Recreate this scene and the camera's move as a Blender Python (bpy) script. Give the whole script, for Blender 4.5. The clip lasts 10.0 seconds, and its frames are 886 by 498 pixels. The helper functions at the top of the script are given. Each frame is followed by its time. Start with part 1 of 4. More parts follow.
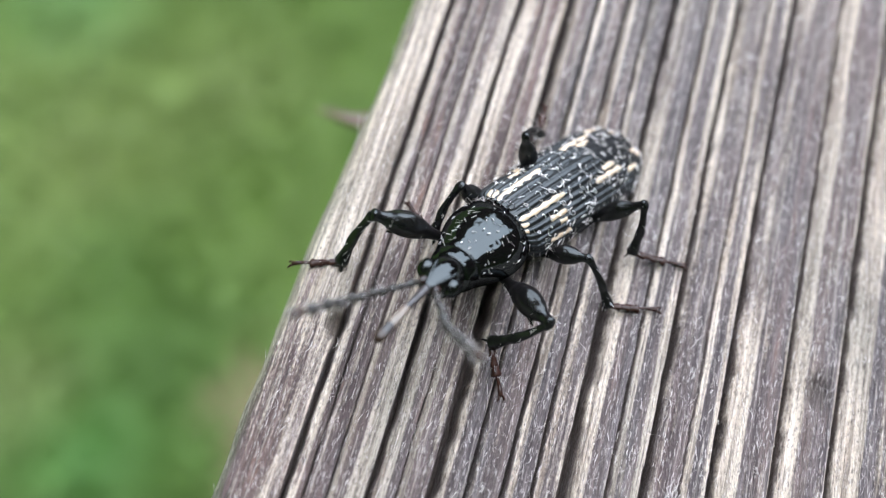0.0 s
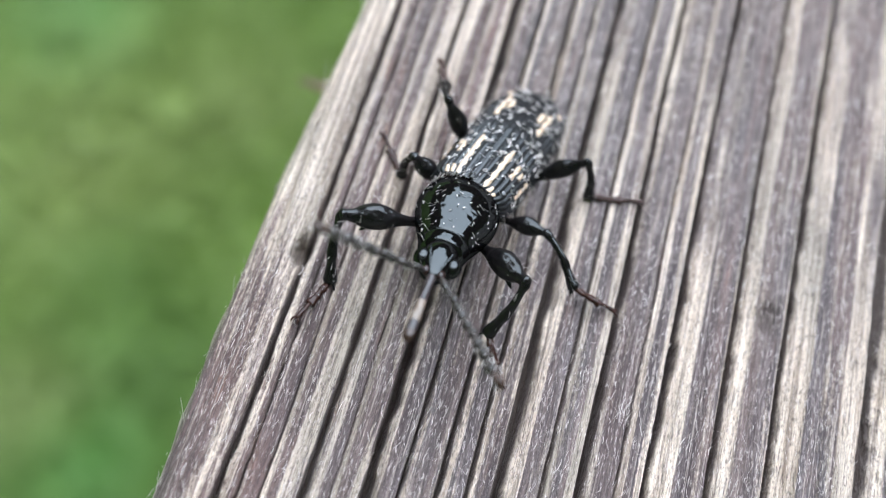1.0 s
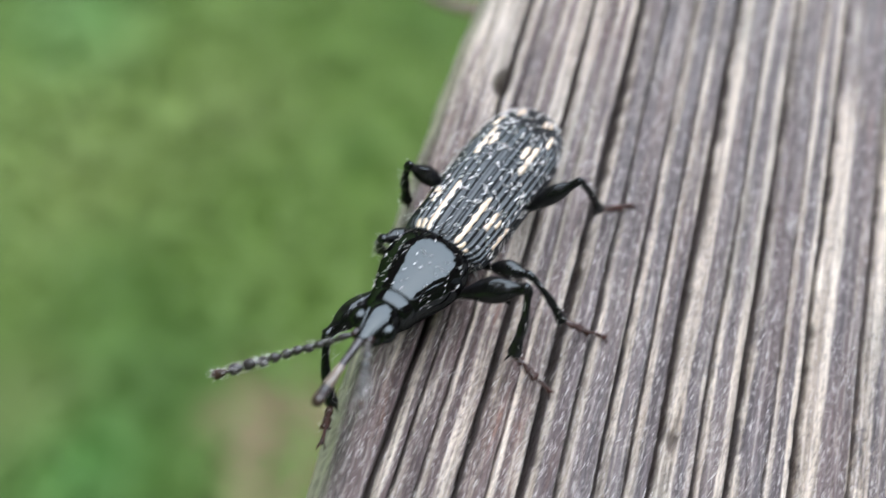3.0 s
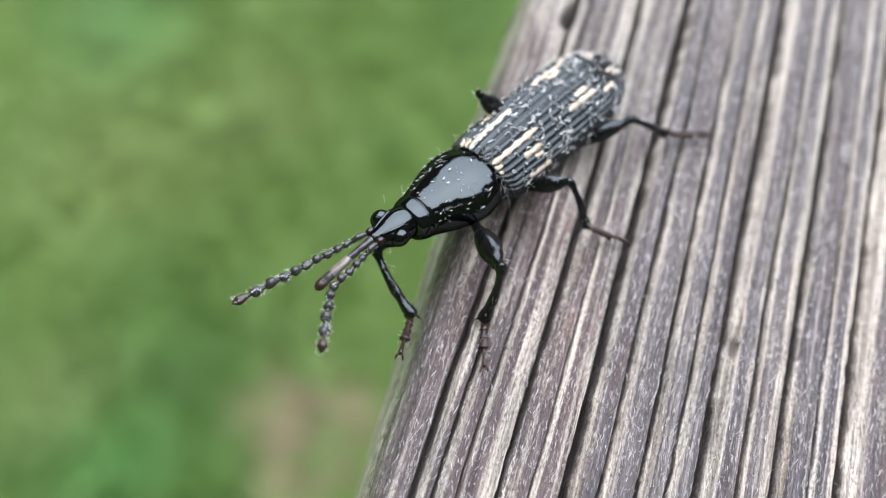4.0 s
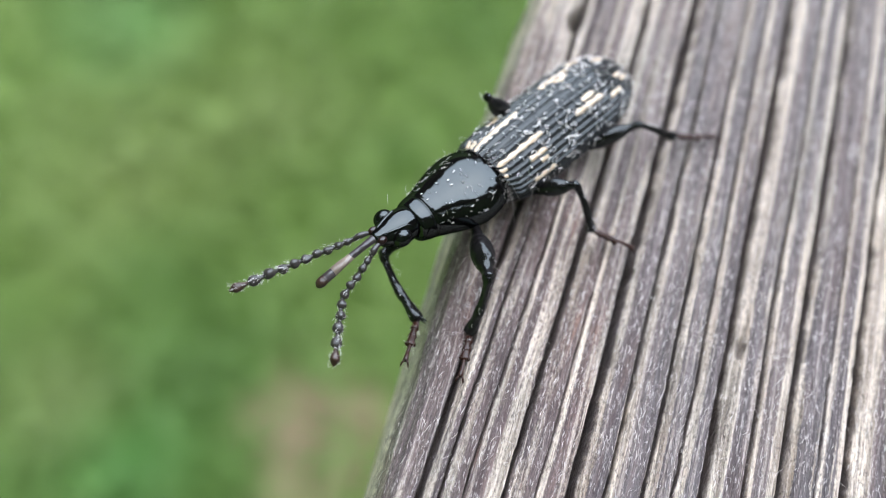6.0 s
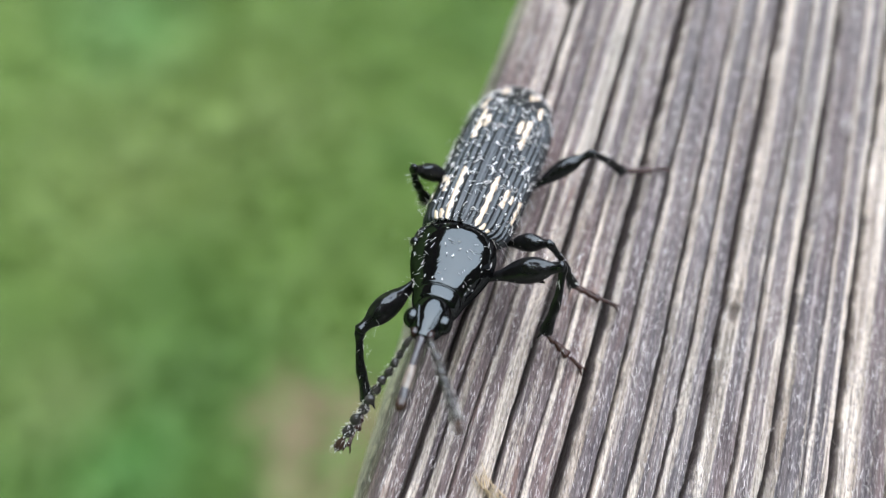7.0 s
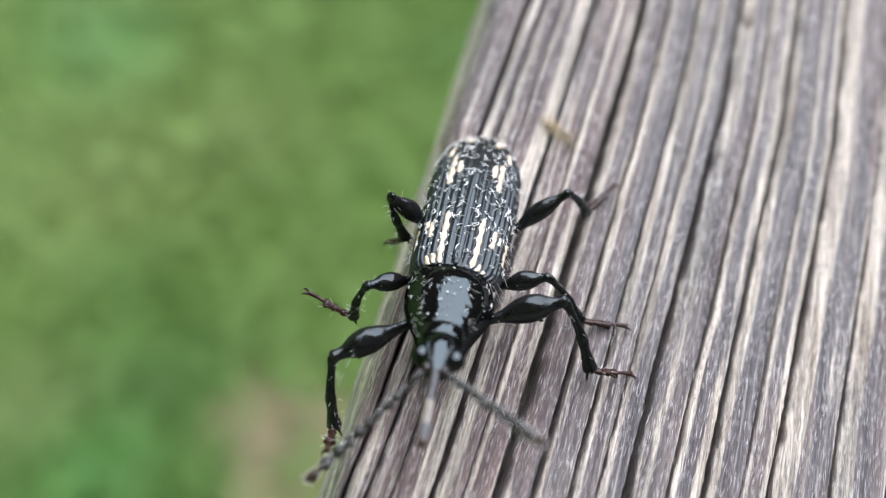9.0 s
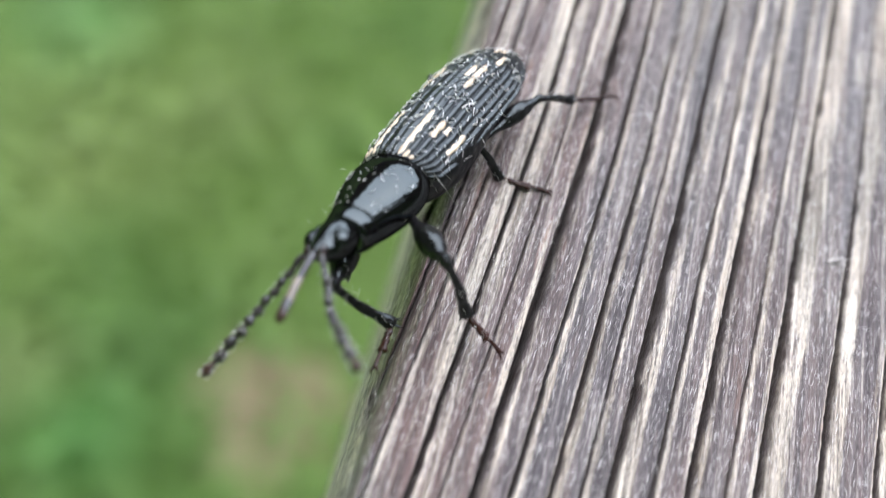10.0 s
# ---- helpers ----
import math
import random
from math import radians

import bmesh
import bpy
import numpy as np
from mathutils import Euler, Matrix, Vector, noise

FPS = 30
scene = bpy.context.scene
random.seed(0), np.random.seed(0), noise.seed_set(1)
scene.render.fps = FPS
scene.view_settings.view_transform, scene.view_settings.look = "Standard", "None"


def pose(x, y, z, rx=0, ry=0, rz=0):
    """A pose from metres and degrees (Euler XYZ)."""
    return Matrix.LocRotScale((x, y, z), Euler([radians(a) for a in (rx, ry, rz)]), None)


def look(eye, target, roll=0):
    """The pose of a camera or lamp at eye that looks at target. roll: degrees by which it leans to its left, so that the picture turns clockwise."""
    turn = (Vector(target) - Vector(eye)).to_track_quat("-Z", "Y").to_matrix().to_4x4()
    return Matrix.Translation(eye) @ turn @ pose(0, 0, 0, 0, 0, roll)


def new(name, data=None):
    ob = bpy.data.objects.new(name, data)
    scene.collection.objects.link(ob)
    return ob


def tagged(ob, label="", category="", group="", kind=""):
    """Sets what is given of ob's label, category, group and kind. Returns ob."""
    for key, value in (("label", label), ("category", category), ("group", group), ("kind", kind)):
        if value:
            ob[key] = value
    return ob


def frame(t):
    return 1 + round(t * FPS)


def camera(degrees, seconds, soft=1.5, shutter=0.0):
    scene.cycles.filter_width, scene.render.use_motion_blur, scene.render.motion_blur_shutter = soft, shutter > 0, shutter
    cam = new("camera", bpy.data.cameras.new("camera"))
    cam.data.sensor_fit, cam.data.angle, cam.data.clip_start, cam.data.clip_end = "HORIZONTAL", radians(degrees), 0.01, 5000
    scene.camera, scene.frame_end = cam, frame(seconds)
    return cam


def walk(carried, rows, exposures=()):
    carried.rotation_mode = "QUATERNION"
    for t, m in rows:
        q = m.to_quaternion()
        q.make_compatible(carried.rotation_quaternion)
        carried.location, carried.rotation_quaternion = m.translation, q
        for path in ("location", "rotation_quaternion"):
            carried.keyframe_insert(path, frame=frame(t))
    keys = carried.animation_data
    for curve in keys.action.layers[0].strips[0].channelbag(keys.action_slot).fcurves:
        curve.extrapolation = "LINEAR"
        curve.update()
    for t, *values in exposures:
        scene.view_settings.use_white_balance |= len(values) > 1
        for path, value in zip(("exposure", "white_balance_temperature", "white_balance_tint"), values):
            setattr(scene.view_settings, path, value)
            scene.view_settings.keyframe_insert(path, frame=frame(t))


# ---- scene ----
# Lengths in the things' own code are in millimetres; MM turns them into metres.
MM = 0.001

# ---- camera ----
cam = camera(45.0, 10.0, soft=1.1, shutter=0.4)
cam.data.dof.use_dof = True
cam.data.dof.focus_distance = 0.0420
cam.data.dof.aperture_fstop = 28.0
walk(cam, [
    (0.0, pose(0.00513, 0.01176, 0.04024, 23.441, -7.193, 15.486)),
    (0.5, pose(0.00683, 0.01019, 0.04057, 24.060, -6.671, 15.529)),
    (1.0, pose(0.00806, 0.00817, 0.04052, 24.778, -6.737, 15.308)),
    (1.5, pose(0.00712, 0.00585, 0.04036, 25.289, -7.494, 15.166)),
    (2.0, pose(0.00716, 0.00483, 0.04037, 25.484, -7.359, 14.926)),
    (2.5, pose(0.00458, 0.00197, 0.03998, 26.410, -8.015, 14.664)),
    (3.0, pose(0.00131, -0.00470, 0.03976, 26.722, -8.773, 15.439)),
    (3.2, pose(0.00038, -0.00702, 0.03944, 27.178, -9.133, 15.647)),
    (4.3, pose(0.00055, -0.01000, 0.03999, 27.147, -7.535, 16.527)),
    (4.5, pose(0.00055, -0.01000, 0.03999, 27.147, -7.535, 16.527)),
    (5.0, pose(0.00064, -0.01004, 0.03998, 27.179, -7.447, 16.545)),
    (6.3, pose(0.00064, -0.01007, 0.04006, 27.286, -7.402, 16.747)),
    (6.5, pose(0.00064, -0.01007, 0.04006, 27.286, -7.402, 16.747)),
    (7.0, pose(0.00128, -0.01199, 0.04005, 27.596, -7.368, 16.748)),
    (7.5, pose(0.00247, -0.01910, 0.03913, 29.471, -7.792, 16.608)),
    (8.0, pose(0.00256, -0.02412, 0.03832, 29.947, -8.994, 15.961)),
    (8.5, pose(0.00214, -0.02557, 0.03819, 30.140, -9.420, 15.833)),
    (9.0, pose(0.00183, -0.03138, 0.03746, 31.018, -9.865, 15.913)),
    (9.5, pose(0.00141, -0.04143, 0.03632, 31.923, -10.538, 15.019)),
    (10.0, pose(0.00044, -0.04846, 0.03530, 31.657, -11.404, 14.355)),
], exposures=((0.0, 2.19, 6800, 14), (1.5, 2.14, 6800, 14), (3.0, 2.10, 6800, 14), (4.5, 2.26, 6800, 14), (7.0, 2.22, 6800, 14), (9.0, 2.22, 6800, 14), (10.0, 2.31, 6800, 14)))

# ---- light ----
sky_world = bpy.data.worlds.new("overcast_sky")
scene.world = sky_world
sky_world.use_nodes = True
wt = sky_world.node_tree
wt.nodes.clear()
sky = wt.nodes.new("ShaderNodeTexSky")
sky.sky_type, sky.sun_disc = "NISHITA", False
sky.sun_elevation, sky.sun_rotation = radians(64.6), radians(18.4)
sky.air_density, sky.dust_density, sky.ozone_density = 1.0, 0.2, 1.0
bg = wt.nodes.new("ShaderNodeBackground")
bg.inputs["Strength"].default_value = 0.09
out = wt.nodes.new("ShaderNodeOutputWorld")
wt.links.new(sky.outputs[0], bg.inputs[0])
wt.links.new(bg.outputs[0], out.inputs[0])

sun_data = bpy.data.lights.new("sun", "SUN")
sun_data.energy, sun_data.angle, sun_data.color = 2.9, radians(160), (0.97, 0.98, 1.0)
sun = new("sun", sun_data)
sun.matrix_world = look((0.45, 0.60, 1.0), (0, 0, 0))

# ---- materials ----


class Nodes:
    """A short hand for building a node material."""

    def __init__(self, name):
        self.mat = bpy.data.materials.new(name)
        self.mat.use_nodes = True
        self.tree = self.mat.node_tree
        self.bsdf = self.tree.nodes["Principled BSDF"]

    def add(self, kind, **values):
        n = self.tree.nodes.new(kind)
        for key, value in values.items():
            if key in n.inputs:
                n.inputs[key].default_value = value
        return n

    def link(self, a, b):
        self.tree.links.new(a, b)

    def place(self, sx, sy, sz):
        """Object coordinates stretched by the given factors."""
        tc, mp = self.add("ShaderNodeTexCoord"), self.add("ShaderNodeMapping")
        mp.inputs["Scale"].default_value = (sx, sy, sz)
        self.link(tc.outputs["Object"], mp.inputs["Vector"])
        return mp.outputs["Vector"]

    def away(self, x, y):
        """How far a point lies from (x, y) on the lawn, in metres."""
        tc, far = self.add("ShaderNodeTexCoord"), self.add("ShaderNodeVectorMath")
        far.operation = "DISTANCE"
        self.link(tc.outputs["Object"], far.inputs[0])
        far.inputs[1].default_value = (x, y, GROUND)
        return far.outputs["Value"]

    def noise(self, where, scale, detail=3.0, rough=0.55):
        n = self.add("ShaderNodeTexNoise", Scale=scale, Detail=detail, Roughness=rough)
        self.link(where, n.inputs["Vector"])
        return n.outputs["Fac"]

    def ramp(self, fac, *stops):
        n = self.add("ShaderNodeValToRGB")
        els = n.color_ramp.elements
        while len(els) < len(stops):
            els.new(0.5)
        for el, (p, c) in zip(els, stops):
            el.position = p
            el.color = (c, c, c, 1) if isinstance(c, (int, float)) else (*c, 1)
        self.link(fac, n.inputs["Fac"])
        return n.outputs["Color"]

    def mix(self, fac, a, b, blend="MIX"):
        n = self.tree.nodes.new("ShaderNodeMix")
        n.data_type, n.blend_type = "RGBA", blend
        for slot, v in ((n.inputs["Factor"], fac), (n.inputs[6], a), (n.inputs[7], b)):
            if isinstance(v, (int, float)):
                slot.default_value = v
            elif isinstance(v, tuple):
                slot.default_value = (*v, 1)
            else:
                self.link(v, slot)
        return n.outputs[2]

    def attribute(self, name):
        n = self.add("ShaderNodeAttribute")
        n.attribute_name = name
        return n.outputs["Fac"]

    def bump(self, height, strength, distance):
        n = self.add("ShaderNodeBump", Strength=strength, Distance=distance)
        self.link(height, n.inputs["Height"])
        self.link(n.outputs["Normal"], self.bsdf.inputs["Normal"])

    def polish(self, rough, front, rim):
        """A waxy gloss over the dark ground: its strength seen straight on, and what is added or lost towards the rim."""
        gloss, mixer, facing, total = (self.add("ShaderNode" + k) for k in ("BsdfGlossy", "MixShader", "LayerWeight", "Math"))
        gloss.inputs["Color"].default_value = (0.81, 0.97, 1.0, 1)
        facing.inputs["Blend"].default_value = 0.5
        total.operation = "MULTIPLY_ADD"
        total.inputs[1].default_value, total.inputs[2].default_value = rim, front
        self.link(facing.outputs["Facing"], total.inputs[0])
        self.link(rough, gloss.inputs["Roughness"])
        if self.bsdf.inputs["Normal"].is_linked:
            self.link(self.bsdf.inputs["Normal"].links[0].from_socket, gloss.inputs["Normal"])
        self.link(total.outputs[0], mixer.inputs[0])
        self.link(self.bsdf.outputs[0], mixer.inputs[1])
        self.link(gloss.outputs[0], mixer.inputs[2])
        self.link(mixer.outputs[0], self.tree.nodes["Material Output"].inputs["Surface"])
        return self.mat

    def finish(self, colour, rough, metal=0.0, specular=0.5):
        for slot, v in (("Base Color", colour), ("Roughness", rough), ("Metallic", metal), ("Specular IOR Level", specular)):
            if isinstance(v, (int, float)):
                self.bsdf.inputs[slot].default_value = v
            elif isinstance(v, tuple):
                self.bsdf.inputs[slot].default_value = (*v, 1)
            else:
                self.link(v, self.bsdf.inputs[slot])
        return self.mat


def weathered_wood():
    """Late wood in purple or blue grey, early wood in cream: the two are told apart by the mesh's own rings."""
    n = Nodes("weathered_wood")
    grain = n.noise(n.place(12000, 900, 2500), 1.0, 4.0, 0.7)
    streak = n.noise(n.place(2800, 110, 700), 1.0, 4.0, 0.6)
    band = n.noise(n.place(1250, 22, 300), 1.0, 3.0, 0.6)
    stain = n.noise(n.place(190, 70, 100), 1.0, 3.0)
    fleck = n.noise(n.place(15000, 2600, 5000), 1.0, 2.0, 0.5)
    pore = n.noise(n.place(13000, 4200, 5000), 1.0, 3.0, 0.6)
    fray = n.noise(n.place(5200, 210, 1200), 1.0, 5.0, 0.68)
    grit = n.noise(n.place(9500, 4200, 6000), 1.0, 3.0, 0.75)
    thread = n.noise(n.place(5200, 75, 900), 1.0, 4.0, 0.62)
    warm = n.attribute("warm")
    late = n.mix(n.ramp(streak, (0.34, 0.0), (0.64, 1.0)), (0.038, 0.035, 0.040), (0.172, 0.158, 0.164))
    late = n.mix(n.ramp(band, (0.50, 0.0), (0.62, 0.75)), late, (0.205, 0.165, 0.152))
    late = n.mix(n.ramp(band, (0.34, 0.7), (0.45, 0.0)), late, (0.050, 0.049, 0.060))
    red = n.mix(n.ramp(streak, (0.34, 0.0), (0.64, 1.0)), (0.056, 0.031, 0.028), (0.195, 0.122, 0.108))
    blush = n.noise(n.place(420, 34, 200), 1.0, 2.0)
    late = n.mix(n.ramp(blush, (0.50, 0.0), (0.66, 0.55)), late, red)
    late = n.mix(n.mix(1.0, n.ramp(stain, (0.36, 0.3), (0.58, 1.0)), warm, "MULTIPLY"), late, red)
    rust = n.noise(n.place(1500, 160, 400), 1.0, 3.0, 0.6)
    late = n.mix(n.mix(1.0, n.ramp(rust, (0.60, 0.0), (0.72, 0.75)), n.ramp(warm, (0.2, 0.25), (0.7, 1.0)), "MULTIPLY"), late, (0.30, 0.165, 0.115))
    early = n.mix(n.ramp(streak, (0.30, 0.0), (0.62, 1.0)), (0.36, 0.285, 0.21), (0.91, 0.825, 0.69))
    early = n.mix(n.ramp(stain, (0.36, 0.75), (0.52, 0.0)), early, (0.30, 0.29, 0.24))
    early = n.mix(n.ramp(grit, (0.30, 0.6), (0.50, 0.0)), early, (0.20, 0.165, 0.13))
    early = n.mix(n.ramp(grit, (0.60, 0.0), (0.78, 0.6)), early, (0.90, 0.85, 0.76))
    early = n.mix(n.ramp(thread, (0.40, 0.55), (0.50, 0.0)), early, (0.16, 0.125, 0.10))
    edge = n.mix(0.16, n.mix(0.34, n.attribute("early"), n.ramp(fray, (0.28, 0.0), (0.72, 1.0))), n.ramp(grit, (0.3, 0.0), (0.7, 1.0)))
    wood = n.mix(n.ramp(edge, (0.36, 0.0), (0.52, 1.0)), late, early)
    wood = n.mix(n.ramp(grain, (0.56, 0.0), (0.68, 0.5)), wood, (0.50, 0.45, 0.43))
    wood = n.mix(n.ramp(thread, (0.44, 0.0), (0.455, 0.7), (0.475, 0.0)), wood, (0.035, 0.028, 0.027))
    wood = n.mix(n.ramp(thread, (0.585, 0.0), (0.62, 0.6), (0.66, 0.1)), wood, (0.66, 0.60, 0.53))
    wood = n.mix(n.ramp(grain, (0.33, 0.8), (0.45, 0.0)), wood, (0.040, 0.032, 0.031))
    wood = n.mix(n.ramp(pore, (0.36, 0.6), (0.43, 0.0)), wood, (0.045, 0.036, 0.034))
    wood = n.mix(n.ramp(fleck, (0.61, 0.0), (0.68, 0.4)), wood, (0.88, 0.84, 0.81))
    # Cracks darkened by colour: dirt and the shade inside them in one.
    wood = n.mix(n.attribute("dirt_and_shade"), wood, (0.052, 0.039, 0.031))
    n.bump(n.mix(0.25, n.mix(0.5, n.mix(0.4, grain, grit), fleck), n.mix(0.5, thread, fray)), 1.0, 0.00040)
    n.bsdf.inputs["Sheen Weight"].default_value = 0.10
    n.bsdf.inputs["Sheen Roughness"].default_value = 0.40
    return n.finish(wood, n.ramp(streak, (0.2, 0.40), (0.8, 0.62)), specular=0.6)


def plain_wood():
    n = Nodes("grey_wood")
    grain = n.noise(n.place(300, 300, 12), 1.0, 4.0)
    n.bump(grain, 0.4, 0.001)
    return n.finish(n.mix(grain, (0.12, 0.105, 0.10), (0.30, 0.27, 0.24)), 0.8)


def fibre_white():
    n = Nodes("wood_fibre")
    g = n.add("ShaderNodeNewGeometry")
    return n.finish(n.ramp(g.outputs["Random Per Island"], (0.0, (0.36, 0.33, 0.31)), (0.5, (0.72, 0.69, 0.66)), (1.0, (0.93, 0.91, 0.89))), 0.7, specular=0.3)


def lint_white():
    n = Nodes("white_lint")
    g = n.add("ShaderNodeNewGeometry")
    return n.finish(n.ramp(g.outputs["Random Per Island"], (0.0, (0.60, 0.59, 0.57)), (0.4, (0.92, 0.92, 0.91))), 0.5, specular=0.4)


def shell_black():
    """Polished cuticle of the front body."""
    n = Nodes("polished_black_cuticle")
    dots = n.noise(n.place(5200, 5200, 5200), 1.0, 2.0)
    wave = n.noise(n.place(700, 700, 700), 1.0, 2.0)
    dent = n.noise(n.place(1900, 1900, 1900), 1.0, 1.0)
    n.bump(n.mix(0.05, n.mix(0.20, wave, dent), dots), 0.5, 0.00013)
    n.finish(n.mix(wave, (0.002, 0.002, 0.0024), (0.005, 0.0045, 0.0045)), 0.6, specular=0.0)
    return n.polish(n.ramp(dots, (0.3, 0.015), (0.7, 0.04)), 0.074, -0.05)


def wing_black():
    """Ribbed wing cover with cream streaks on some of its ribs."""
    n = Nodes("ribbed_wing_cover")
    dots = n.noise(n.place(6500, 2500, 6500), 1.0, 3.0)
    dust = n.noise(n.place(2600, 1200, 2600), 1.0, 4.0, 0.65)
    dark = n.mix(dots, (0.003, 0.004, 0.005), (0.009, 0.011, 0.014))
    dark = n.mix(n.ramp(dust, (0.68, 0.0), (0.84, 0.12)), dark, (0.16, 0.16, 0.17))
    cream = n.mix(dust, (0.62, 0.44, 0.27), (0.88, 0.77, 0.61))
    worn = n.noise(n.place(6500, 2100, 6500), 1.0, 4.0, 0.7)
    mark = n.mix(0.6, n.attribute("mark"), worn)
    n.bump(dots, 0.12, 0.00008)
    n.finish(n.mix(n.ramp(mark, (0.46, 0.0), (0.60, 1.0)), dark, cream), 0.5, specular=0.2)
    return n.polish(n.ramp(dots, (0.3, 0.03), (0.7, 0.08)), 0.044, -0.02)


def leg_black(name, tone, gloss=0.047):
    n = Nodes(name)
    dots = n.noise(n.place(4200, 4200, 4200), 1.0, 3.0)
    dent = n.noise(n.place(1900, 1300, 1900), 1.0, 1.0)
    n.bump(n.mix(0.05, dent, dots), 1.0, 0.00020)
    n.finish(n.mix(dots, tuple(0.6 * c for c in tone), tuple(1.5 * c for c in tone)), 0.5, specular=0.1)
    return n.polish(n.ramp(dots, (0.3, 0.02), (0.7, 0.06)), gloss, -0.80 * gloss)


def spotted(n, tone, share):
    """Soft patches of colour on the lawn, each at its own place and of its own size."""
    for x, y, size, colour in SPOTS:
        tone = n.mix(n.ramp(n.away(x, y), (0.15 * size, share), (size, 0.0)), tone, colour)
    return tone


def ground_green():
    n = Nodes("lawn_soil")
    big, mid, fine = (n.noise(n.place(1, 1, 1), s, 2.0) for s in (7.0, 22.0, 110.0))
    tone = n.mix(n.ramp(big, (0.35, 0.0), (0.65, 1.0)), (0.104, 0.220, 0.042), (0.180, 0.272, 0.073))
    tone = n.mix(n.ramp(mid, (0.4, 0.0), (0.7, 0.35)), tone, (0.118, 0.25, 0.056))
    soil = n.mix(fine, (0.22, 0.150, 0.10), (0.37, 0.265, 0.195))
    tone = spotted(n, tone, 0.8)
    spot = n.ramp(n.away(*BARE_SPOT), (0.008, 0.85), (0.040, 0.0))
    n.bump(fine, 0.6, 0.01)
    return n.finish(n.mix(spot, tone, soil), 0.9, specular=0.2)


def grass_green():
    n = Nodes("grass_blade")
    g = n.add("ShaderNodeNewGeometry")
    patch, tuft = n.noise(n.place(1, 1, 1), 9.0, 1.0), n.noise(n.place(1, 1, 1), 26.0, 1.0)
    a = n.ramp(g.outputs["Random Per Island"], (0.0, (0.146, 0.272, 0.052)), (0.6, (0.163, 0.295, 0.059)), (1.0, (0.184, 0.310, 0.071)))
    a = n.mix(n.ramp(patch, (0.35, 0.0), (0.7, 0.5)), a, (0.222, 0.340, 0.092))
    a = n.mix(n.ramp(tuft, (0.52, 0.0), (0.70, 0.40)), a, (0.095, 0.226, 0.044))
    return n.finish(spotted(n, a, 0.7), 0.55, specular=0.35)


def unseen_tree_green():
    n = Nodes("unseen_trees")
    a = n.noise(n.place(1, 1, 1), 0.6, 4.0, 0.65)
    return n.finish(n.mix(a, (0.012, 0.024, 0.009), (0.035, 0.058, 0.020)), 0.9, specular=0.1)


BARE_SPOT = (-0.026, 0.092)
# Place, radius and colour; the first and widest darkens the lawn beside the rail.
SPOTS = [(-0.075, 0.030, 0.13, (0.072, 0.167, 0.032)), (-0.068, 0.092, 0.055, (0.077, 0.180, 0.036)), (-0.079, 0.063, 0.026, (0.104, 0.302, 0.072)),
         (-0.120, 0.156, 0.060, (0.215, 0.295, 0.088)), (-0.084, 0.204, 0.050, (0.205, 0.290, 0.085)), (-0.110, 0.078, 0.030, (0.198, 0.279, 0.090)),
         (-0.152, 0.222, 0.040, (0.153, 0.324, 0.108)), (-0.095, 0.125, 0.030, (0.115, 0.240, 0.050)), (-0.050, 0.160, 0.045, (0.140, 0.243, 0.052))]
GROUND = -0.30
WOOD, POST_WOOD, FIBRE = weathered_wood(), plain_wood(), fibre_white()
LINT = lint_white()
SHELL, WING = shell_black(), wing_black()
LEG = leg_black("black_leg_cuticle", (0.006, 0.0055, 0.006))
FOOT = leg_black("red_brown_foot_cuticle", (0.036, 0.014, 0.010), 0.03)
FEELER = leg_black("grey_black_feeler", (0.042, 0.038, 0.036))
SNOUT = leg_black("brown_grey_snout", (0.050, 0.042, 0.044), 0.05)
COLLAR = leg_black("red_brown_collar", (0.020, 0.008, 0.007), 0.05)
BAND = leg_black("beige_snout_band", (0.20, 0.165, 0.135), 0.05)
TIP = leg_black("rust_brown_tip", (0.045, 0.025, 0.018))
STRAW = leg_black("dry_straw", (0.46, 0.36, 0.22))
FOOT_WOOD = leg_black("red_brown_wood", (0.20, 0.135, 0.105))
SOIL, GRASS, UNSEEN_TREES = ground_green(), grass_green(), unseen_tree_green()

# ---- building helpers ----


def part(name, bm, material, parent=None, label="", smooth=True, scale=MM):
    """Links a bmesh as one mesh object, under a thing if one is given."""
    me = bpy.data.meshes.new(name)
    bmesh.ops.recalc_face_normals(bm, faces=bm.faces)
    bm.to_mesh(me)
    bm.free()
    me.transform(Matrix.Scale(scale, 4))
    for p in me.polygons:
        p.use_smooth = smooth
    me.materials.append(material)
    ob = new(name, me)
    ob.parent = parent
    return tagged(ob, label) if label else ob


def mesh_of(name, verts, faces, material, smooth=True, **layers):
    """A mesh object from arrays in metres, with a float layer for each array given by name."""
    me = bpy.data.meshes.new(name)
    me.from_pydata([tuple(v) for v in verts], [], [tuple(f) for f in faces])
    for key, values in layers.items():
        layer = me.attributes.new(key, "FLOAT", "POINT")
        layer.data.foreach_set("value", np.asarray(values, np.float32).ravel())
    me.polygons.foreach_set("use_smooth", [smooth] * len(me.polygons))
    me.materials.append(material)
    me.update()
    return new(name, me)


